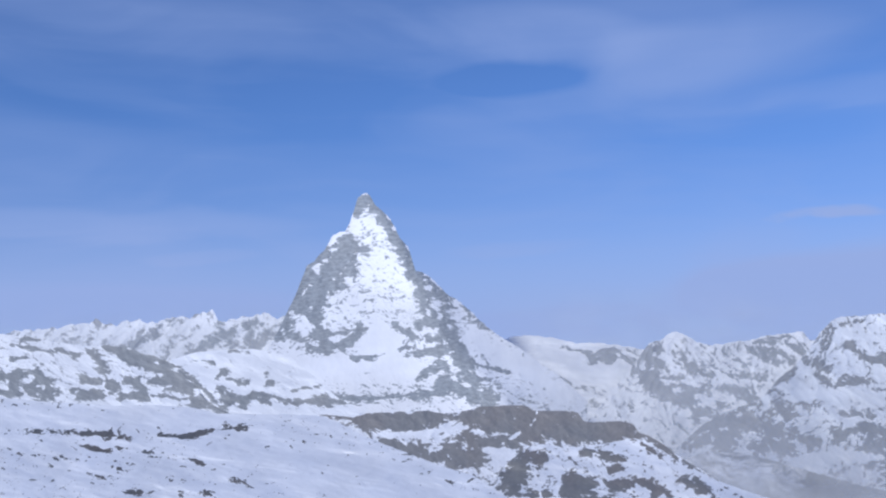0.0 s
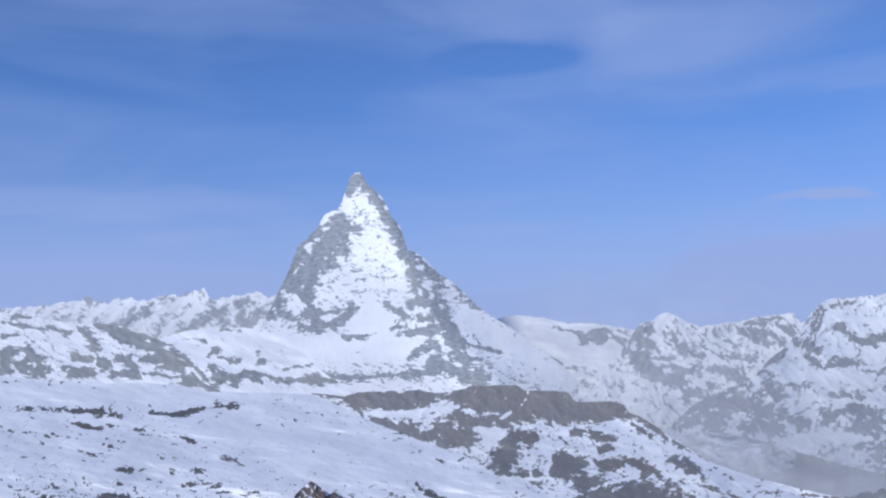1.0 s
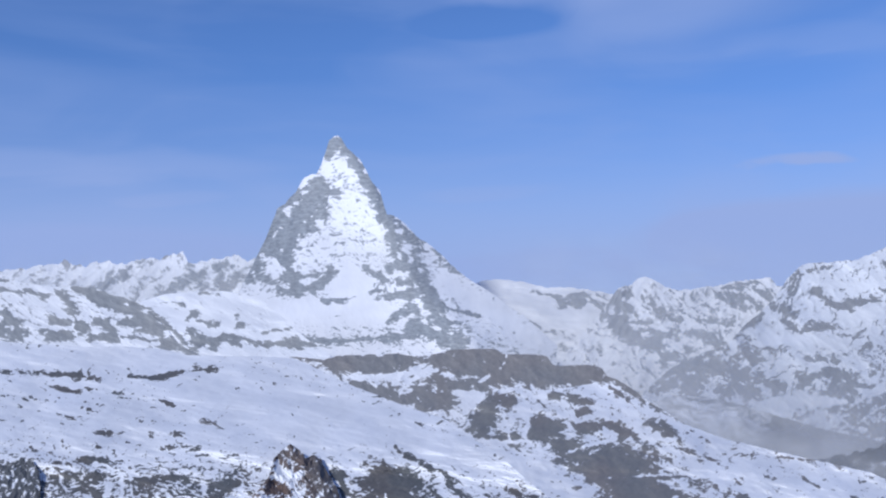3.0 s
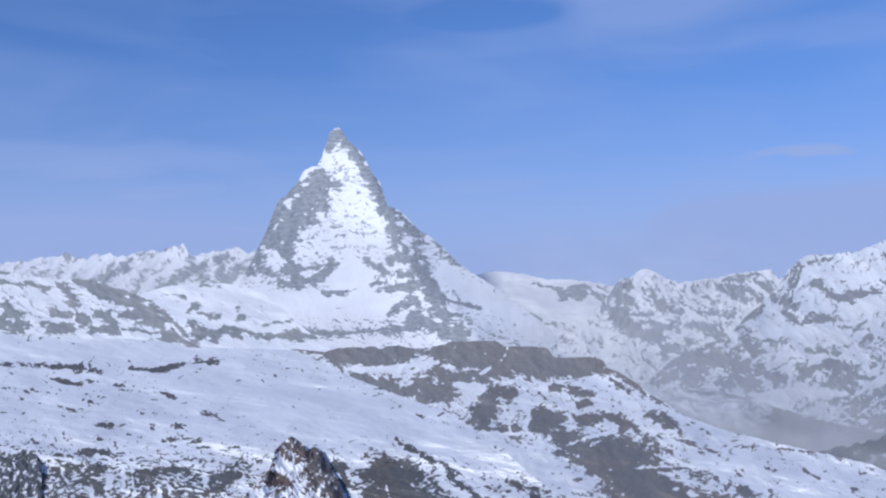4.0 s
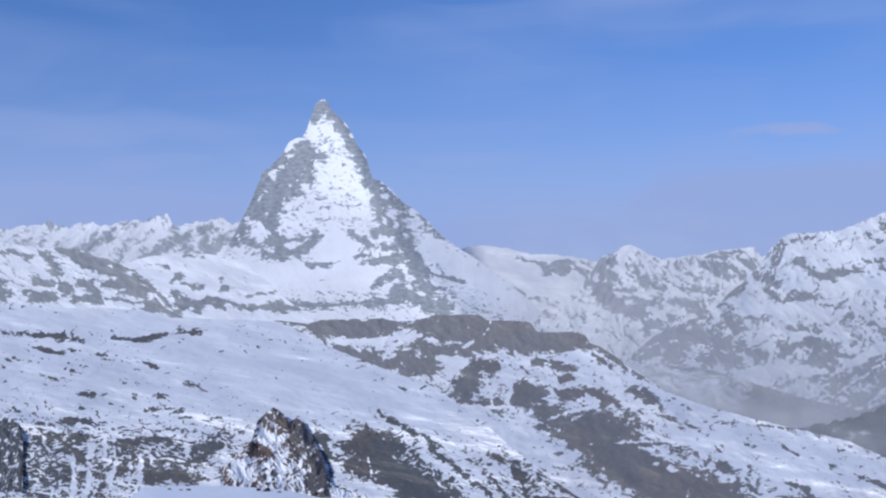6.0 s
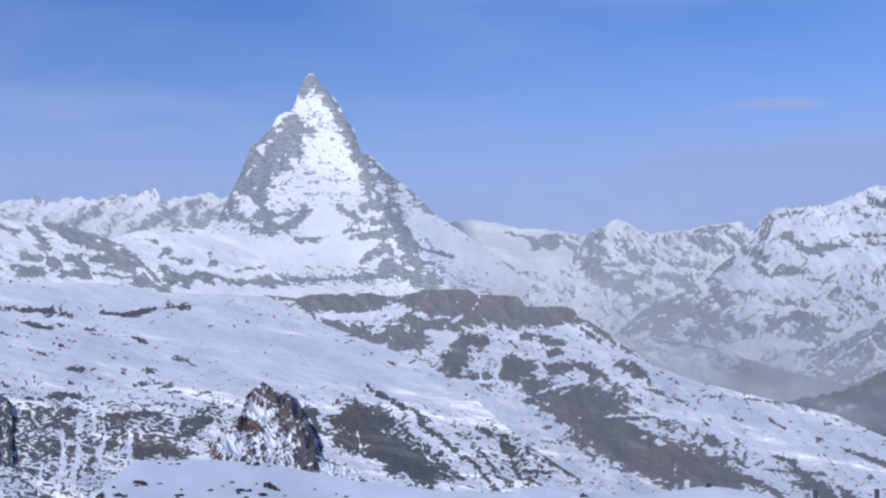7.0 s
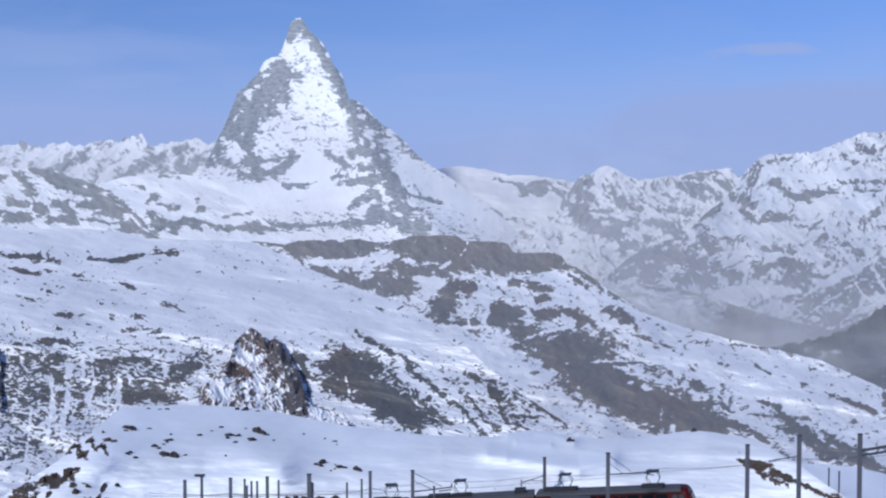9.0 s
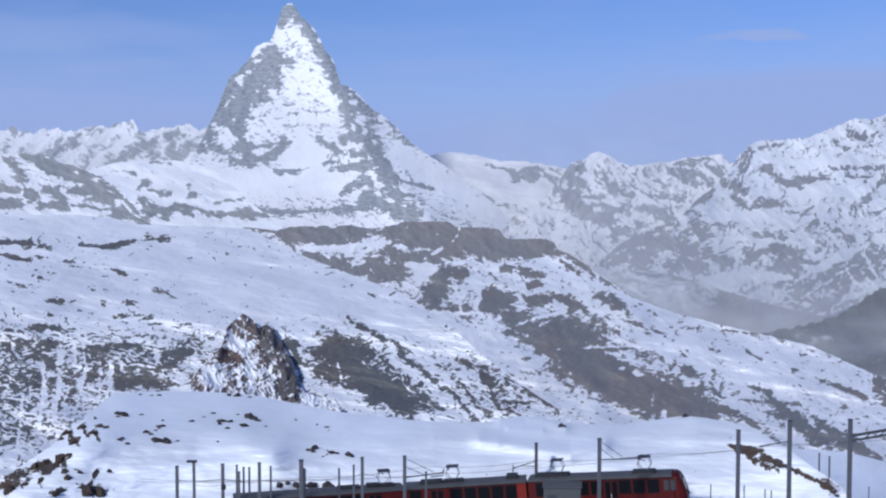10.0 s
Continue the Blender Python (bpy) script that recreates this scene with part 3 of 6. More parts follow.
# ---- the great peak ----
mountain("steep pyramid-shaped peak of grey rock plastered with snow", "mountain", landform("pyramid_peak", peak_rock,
    [(-224.2, 11), (-208, 14.7), (-200.9, 28.5), (-195.2, 39.6), (-188.6, 53.4), (-183.9, 61.7), (-180.1, 71.8), (-176.3, 80.1),
    (-174.4, 86), (-167.9, 90.2), (-158.6, 100.2), (-153.9, 109.4), (-147, 113.5), (-141.4, 114.9), (-137.7, 121.7), (-134.4, 131.3),
    (-131.1, 142), (-127, 145.4), (-124.0, 146.4), (-120.5, 143.4), (-116.4, 136.3), (-110, 129.9), (-105, 124.9), (-100.4, 116.7), (-95.9, 107.6),
    (-89.4, 100.2), (-86.3, 89.2), (-83.5, 80.1), (-73.4, 76.4), (-65.6, 68.6), (-59.1, 61.2), (-48.1, 54.3), (-38.8, 46.1),
    (-31.5, 38.2), (-22.7, 29.9), (-13.4, 23.5), (-1.9, 16.5), (12, 6.4), (30.6, -7.5), (53.9, -28.4)],
    [(-224.8, -35.4), (-178.4, -37.7), (-11.2, -44.7), (53.9, -49.3)], [(-40, 3300), (10, 3650), (60, 4050), (146, 4380)], cell=0.7, relief=((30, 40, 4, True),), jag=1.0, jag_length=5,
    base=0.1, seed=72, back=0.06, ragged=4.5, mottle=((10, 2.4, -3, 0.6), (14, 8, 0, 0.2), (4, 1.4, -3, 0.75)), piece="rock_face",
    spurs=(([(-123.7, 144.1), (-103.2, 119), (-96.4, 100.7), (-85.9, 77.8), (-74.8, 61.7), (-66.6, 38.7), (-57.4, 19.3), (-38.9, -0.6),
    (-15.8, -23.8)], 150, 26),),
    bands=[(1.86, 3.4, ((-130.2, 140.4), (-130.7, 128.6))), (1.86, 3.4, ((-124.2, 141.3), (-113.2, 129.5))), (0.88, 1.2, ((-110, 125.8), (-105, 118.5))),
    (2.1, 9.2, ((-142, 100.2), (-146.7, 85.6), (-161.6, 72.7), (-174.7, 56.2))), (1.98, 5.6, ((-173.5, 80.1), (-184.9, 54.3))),
    (1.23, 5.3, ((-190.5, 47), (-199.9, 28.5))), (1.73, 3.4, ((-168.2, 54.8), (-164.8, 28.5), (-156.5, 16.5))),
    (1.11, 3.4, ((-171.4, 17.5), (-154.7, 16.5), (-136.1, 27.6), (-129.6, 32.2))), (0.88, 2.9, ((-181.4, 28.5), (-173.2, 18.4))),
    (0.83, 2.5, ((-159.2, 28.5), (-131.4, 33.1))), (-0.8, 2.3, ((-157.2, 101.2), (-146.5, 113))), (-0.7, 1.9, ((-169, 75.5), (-164.3, 78.7))),
    (-0.5, 1.4, ((-179.4, 45.1), (-173.9, 40.5)))] +
    # ribs down the right edge: rock, also painting the north face's shade
    [(-0.5, 1.9, ((-196.1, 37.8), (-190.8, 19.3))), (1.43, 3.4, ((-100.4, 111.2), (-95, 94.7), (-86.8, 80.1))),
    (1.29, 3.9, ((-84, 75.5), (-76.7, 63.5), (-70.3, 44.2), (-61.1, 28.5), (-50, 17.5))), (1, 3.4, ((-79.5, 63.5), (-76.8, 42.4), (-82.4, 33.1))),
    (0.77, 2.9, ((-68.4, 68.1), (-53.6, 49.7))), (0.79, 3.9, ((-46.2, 50.7), (-24.1, 31.3))), (0.7, 2.5, ((-66.5, 58.9), (-50, 28.5))),
    (1.02, 2.5, ((-102.7, 36.8), (-89.8, 27.6), (-75, 23.9), (-57.4, 21.1))), (0.4, 1.8, ((-127.5, 57.1), (-93.3, 58.9))),
    (0.35, 1.2, ((-131.3, 47), (-89.7, 45.1))), (0.44, 1.2, ((-121.9, 72.7), (-110.4, 70.9))), (0.35, 1.8, ((-103.5, 66.3), (-89.7, 57.1)))] +
    [(0.31, 1.1, ((-130.8, 115.8), (-108.7, 112.1))), (0.31, 1.1, ((-128.7, 94.7), (-105.6, 92))), (0.31, 1.1, ((-130.9, 105.7), (-107.9, 103))),
    (0.31, 1.1, ((-145.1, 63.5), (-121.9, 65.4))), (0.35, 1.2, ((-159, 50.7), (-140.6, 40.5))),
    (-1.4, 7.4, ((-118.5, 26.7), (-121.3, 18.4), (-105.6, 19.3))), (-1.2, 6.5, ((-187.3, 2.7), (-140.9, -1), (-89.9, -0.1))),
    (1.65, 2.3, ((-137.1, 9.1), (-124.6, 9.6), (-110.7, 11.9))), (1.21, 1.2, ((-131.7, -3.8), (-118.7, -3.8))),
    (0.99, 1.8, ((-87.1, 16.5), (-98.2, 16.5))), (1.21, 2.9, ((-84.4, -7.5), (-65.8, 2.7))), (0.94, 1.9, ((-80.6, 10.1), (-61.1, 18.4), (-50, 14.7))),
    (1.08, 3.4, ((-44.5, 11), (-31.5, -13.1), (-19.5, -30.7)))] +
    [(0.96, 2.5, ((-62.1, 3.6), (-55.7, -14))), (1.1, 1.4, ((-38, 2.7), (-25, -1), (-9.3, -5.2))),
    (1.18, 3.9, ((-83.5, -21.4), (-57.5, -17.7), (-28.8, -25.2))), (0.99, 2.3, ((-138.3, -24.2), (-89.1, -22.4))),
    (0.99, 2.5, ((-189.4, -24.2), (-141.1, -23.3))), (0.4, 2.5, ((-55.6, -2.9), (-39, -12.2))), (0.44, 1.8, ((-20.4, -12.2), (-6.5, -22.4))),
    (0.44, 2.1, ((-3.7, -24.2), (22.3, -34.4))), (-0.6, 4.6, ((-38.9, 24.8), (7.4, -2.9), (35.3, -26.1))),
    (1.3, 3.7, ((-158.6, 98.4), (-171.6, 86), (-179.1, 74.6), (-186.7, 58.9), (-195.2, 43.3))),
    (1.3, 2.8, ((-112.3, 128.1), (-103.2, 114), (-93.1, 101.6), (-86.3, 89.2), (-83.1, 77.8), (-73.4, 72.7)))] +
    [(1.1, 4.2, ((-66.7, 14.7), (-48.2, 6.4), (-36.2, -12.2))), (0.9, 3.7, ((-66.8, -9.8), (-43.6, -22.4), (-25.1, -31.7))),
    (0.9, 3.2, ((-89.9, 11), (-73.6, 15.6))), (0.8, 2.8, ((-163.9, 22.5), (-145.4, 17.9), (-131.4, 28.5)))]))

# ---- sheets for mist in the valley and for haze before the far ranges ----


def mist_and_haze_material():
    """Stands in for mist and distance haze: mostly clear, the rest a diffuse surface scattering like pale snow."""
    m, t = fresh("thin_mist_and_haze")
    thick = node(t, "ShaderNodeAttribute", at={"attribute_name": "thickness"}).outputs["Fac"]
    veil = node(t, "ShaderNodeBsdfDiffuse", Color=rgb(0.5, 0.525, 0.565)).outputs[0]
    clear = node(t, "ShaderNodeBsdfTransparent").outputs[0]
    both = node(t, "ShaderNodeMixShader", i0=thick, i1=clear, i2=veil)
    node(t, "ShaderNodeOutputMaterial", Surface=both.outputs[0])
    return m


def build_mist_and_haze():
    """Four wavy sheets, one behind another: the middle two are valley mist, the first and last are added as distance
    haze. Each: bearings, rises, metres away at a rise of -100 and for each rise more, thickness, the line along which
    it is thickest, how far up it thins out, and where it begins and is full."""
    points, faces, thick, count = [], [], [], 0
    for a0, a1, e0, e1, away, lean, most, line, fades, begin, full, seed in (
            (-500, -180, -20, 70, 4130, 0.0, 0.2, ((-500, 22), (-180, 22)), 26, -560, -500, 4),
            (80, 450, -200, 20, 2450, 5.0, 0.52, ((100, -62), (136, -72), (217, -104), (335, -145)), 36, 85, 165, 1),
            (200, 450, -200, -50, 1960, 4.0, 0.34, ((200, -112), (300, -122), (450, -122)), 30, 200, 290, 2),
            (-60, 450, -130, 70, 2900, 5.0, 0.3, ((-60, -20), (136, -20), (300, -50), (450, -60)), 80, -50, 60, 3)):
        A, E = np.meshgrid(np.arange(a0, a1 + 1, 4.0), np.arange(e0, e1 + 1, 4.0), indexing="ij")
        D = away + lean * (E + 100) + 30 * layered(A / 60, E / 30, 3, 300 + seed)
        places = np.array(line)
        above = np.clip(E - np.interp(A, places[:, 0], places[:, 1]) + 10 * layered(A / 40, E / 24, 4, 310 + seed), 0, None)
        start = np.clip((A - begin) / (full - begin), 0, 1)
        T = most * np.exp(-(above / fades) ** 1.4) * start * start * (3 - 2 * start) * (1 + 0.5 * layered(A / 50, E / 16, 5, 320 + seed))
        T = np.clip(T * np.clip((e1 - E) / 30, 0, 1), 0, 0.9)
        points.append(np.stack([A / 1000 * D, D, E / 1000 * D + EYE], -1).reshape(-1, 3))
        faces.append(grid_faces(*A.shape).reshape(-1, 4) + count)
        thick.append(T.ravel())
        count += A.size
    ob = surface("mist_and_haze_sheets", np.concatenate(points), np.concatenate(faces), None, mist_and_haze_material(), {"thickness": np.concatenate(thick)})
    return tagged(ob, "thin pale sheets for valley mist and for haze before the far ranges", "mist", kind="stuff")


build_mist_and_haze()

# ---- the slopes before it ----
mountain("rocky ridge banded with snow below the far ridge", "mountain ridge", landform("banded_ridge", band_rock,
    [(-492.2, 38.7), (-455.2, 36.8), (-425.2, 34.5), (-390.6, 28.5), (-363, 23.5), (-344.4, 23.9), (-328.3, 23), (-316.8, 17.9),
    (-298.3, 12.4), (-286.8, 7.3), (-275.4, -2.9), (-266.3, -13.1), (-258.1, -23.8), (-241, -34.4), (-224.8, -36.3)],
    [(-494.4, -44.7), (-224.9, -44.7)], [(-45, 2762), (40, 3311)], relief=((40, 24, 7, True),), jag=1.0, base=0.14, seed=81, back=0.04, skew=1.2, ragged=5, mottle=((14, 2.6, -22, 0.6), (6, 1.5, -25, 0.5)),
    bands=[(1.49, 4.2, ((-328.4, 15.6), (-312.3, 7.3), (-291.5, 2.7))), (1.35, 2.3, ((-328.3, 21.1), (-312.2, 15.6), (-289.1, 8.7))),
    (1.22, 1.9, ((-344.5, 22.5), (-329.7, 17.9))), (1.08, 2.8, ((-356.1, 17.9), (-344.8, 5.4))), (1.49, 4.6, ((-290.3, -5.2), (-272.8, -13.1))),
    (1.35, 1.9, ((-307.9, -7.5), (-275.5, -9.8))), (1.35, 3.7, ((-340.3, -4.8), (-333, -10.3))), (1.35, 3.2, ((-324.1, -5.2), (-310.4, -15.9))),
    (1.49, 2.3, ((-331.3, -17.7), (-312.8, -20.5))), (1.22, 1.4, ((-303.5, -17.7), (-275.7, -22.4))), (1.35, 3.7, ((-363.8, -16.8), (-345.2, -15.9))),
    (1.08, 2.8, ((-363.5, -2.9), (-351.9, -5.2))), (1.49, 2.8, ((-271.1, -23.8), (-252.5, -25.2))), (1.08, 1.9, ((-252.6, -29.8), (-241, -34.4)))] +
    [(1.22, 2.3, ((-271, -17.7), (-268.8, -26.1))), (0.94, 1.4, ((-282.3, 1.7), (-268.5, -9.8))), (0.81, 1.4, ((-317.1, -2.9), (-294, -3.8))),
    (-0.7, 1.4, ((-312.5, -2.9), (-293.9, -1))), (-0.6, 2.8, ((-363.2, 11), (-354.2, -2.9))),
    (-0.8, 2.3, ((-364, -28.4), (-308.3, -28.4), (-275.8, -31.7))), (1.49, 4.2, ((-405, -11.9), (-388.1, -19.2))),
    (1.35, 3.7, ((-405.3, 4.6), (-390.6, -12.1))), (1.22, 2.8, ((-434.3, 0.4), (-405.2, 2.2))), (1.35, 2.3, ((-371.3, -12.5), (-342.5, -17.7))),
    (1.22, 2.3, ((-424.4, -6.8), (-405.1, -9.5))), (1.08, 1.4, ((-424.8, 14.4), (-412.7, 14.2))), (1.08, 1.4, ((-386.1, 20.7), (-366.8, 15.6))),
    (0.94, 1.4, ((-425, 26.2), (-386.1, 18.3)))] +
    [(1.08, 1.9, ((-361.8, -4.2), (-349.7, -7.2))), (0.94, 1.4, ((-415.3, 30.7), (-400.8, 29.5))), (1.08, 2.3, ((-453.5, -11), (-414.6, -16.4))),
    (1.08, 2.8, ((-463.6, 12.8), (-444.1, 7.7)))]))
mountain("snowfield dotted with rock below the peak", "snowfield", landform("snowfield", band_rock,
    [(-293.8, 8.2), (-282.1, 12.8), (-268.2, 16.5), (-247.3, 17.9), (-219.5, 18.4), (-203.3, 15.6), (-187.2, 10.1), (-168.8, -5.2),
    (-150.4, -22.4), (-131.9, -33)],
    [(-294.6, -47), (-132, -47)], [(-45, 2770), (20, 3190)], relief=((60, 30, 16, False),), base=-0.1, roll=((60, 20, 3.0),), seed=86, back=0.02, skew=1.0, ragged=5, mottle=((12, 2.6, -18, 0.5), (5, 1.5, -18, 0.45)),
    bands=[(1.32, 2.3, ((-250.8, -3.8), (-243.8, -0.6))), (1.32, 2.1, ((-243, -5.7), (-231.4, -7.5))), (1.08, 1.4, ((-231.5, -11.2), (-224.5, -9.8))),
    (1.32, 3.7, ((-240.9, -22.4), (-228.4, -26.1))), (1.32, 2.8, ((-247.8, -15.9), (-238.6, -23.8))), (1.2, 2.8, ((-222.3, -20.5), (-206.1, -26.1))),
    (1.2, 1.9, ((-219.9, -16.8), (-192.2, -25.2))), (0.72, 1.9, ((-208.2, -1), (-206.9, -9.8))), (0.84, 1.4, ((-210.6, -12.2), (-203.6, -10.3))),
    (1.08, 1, ((-270.6, 9.6), (-260.4, 9.1), (-252.1, 6.8))), (1.32, 3.2, ((-183.8, -27), (-158.8, -25.2))), (0.96, 1.4, ((-239, 17.9), (-224.2, 15.6))),
    (0.96, 1.4, ((-187.5, -16.8), (-159.6, -13.1))), (1.2, 2.8, ((-159.7, -27), (-131.8, -26.1)))] +
    [(1.1, 2.3, ((-280, 2.7), (-263.9, -12.2), (-247.9, -27.9), (-239.7, -36.3)))]))
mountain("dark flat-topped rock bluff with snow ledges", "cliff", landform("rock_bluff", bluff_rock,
    [(-169.1, -36.3), (-155.1, -37.2), (-136.6, -39.1), (-126.3, -36.3), (-104, -35.4), (-76.2, -34.9), (-62.2, -37.2), (-43.7, -35.4),
    (-31.6, -32.1), (-1.9, -31.7), (6.5, -33), (10.2, -36.3), (39.9, -36.8), (46.5, -38.6), (50.7, -45.1), (56.2, -46.5),
    (85.5, -45.6), (91.1, -49.3), (94.8, -54.9), (102.8, -57.7), (114.4, -65.2), (128.5, -76.3), (142.5, -84.8), (156.6, -94.1),
    (170.6, -103), (194.1, -117)],
    [(-169.4, -68), (-122.9, -82), (-15.9, -110), (100.7, -110), (194.2, -128.8)], [(-110, 2000), (-60, 2350), (-35, 2500)], relief=((26, 20, 8, True),), jag=0.5, base=0.25, seed=91, back=0.05, ragged=4, mottle=((10, 4, -8, 0.8), (4, 1.8, -10, 0.9)),
    patches=[(-94.8, -42.8, 37.1, 6, 0, 1), (-13.5, -40.9, 37.1, 11.1, -6, 1.1), (30.7, -49.3, 32.5, 12.1, 0, 1.3),
    (67.9, -54, 30.6, 7.9, 0, 1.3), (-43.7, -73.5, 16.7, 12.1, -10, 0.35), (-85.6, -68, 27.9, 3.7, -22, 0.3),
    (-101.9, -63.3, 13.9, 2.3, -25, 0.7), (-122.8, -61.9, 4.6, 2.8, 0, 0.8), (-20.5, -57.2, 23.2, 5.6, 0, 0.8),
    (114.5, -68, 20.4, 3.2, -38, 0.9), (140.2, -86.6, 13.9, 2.8, -35, 0.7), (-48.3, -49.3, 27.9, 3.2, 10, -0.7),
    (-22.8, -68, 16.7, 1.9, -10, -1), (-2.8, -54, 13.9, 1.4, 35, -1.6), (-90.2, -53, 27.9, 2.3, 5, -0.6)] +
    [(-145.9, -38.6, 18.6, 2.3, -8, 0.6), (-53, -36.3, 8.4, 2.3, 20, -0.6),
    (21.4, -48.4, 1.4, 9.3, -30, -0.8), (-39.1, -84.3, 13.9, 3.2, 0, -0.4)],
    bands=[(1.4, 4.2, ((-131.9, -39.1), (-104.1, -42.3), (-66.9, -40.9))), (0.9, 4.2, ((-111.2, -62.4), (-76.3, -70.3), (-57.7, -77.3))),
    (0.9, 7.9, ((-57.7, -68), (-39.1, -77.3))), (1.3, 6.5, ((-39, -40), (-20.4, -44.7), (2.8, -47))), (0.9, 3.7, ((-39.1, -61), (-1.9, -65.6))),
    (-1.6, 1, ((-8.4, -59.6), (7.4, -50.2), (14.4, -37.7))), (-1.3, 0.9, ((-1.9, -49.3), (-5.6, -40.9))),
    (-1.1, 1.4, ((-104.1, -54), (-66.9, -51.6), (-57.6, -44.7))), (-1, 1.4, ((-29.8, -68), (-6.5, -68))), (-1, 1.2, ((-39.1, -52.6), (-8.8, -55.4))),
    (-1.3, 2.3, ((-22.8, -78.2), (-11.2, -72.6))), (-0.8, 0.9, ((21.4, -54.9), (30.7, -47))), (0.9, 2.8, ((-104.1, -48.4), (-85.5, -51.2)))] +
    [(1.2, 2.3, ((-159.8, -34.4), (-131.9, -37.2)))]))
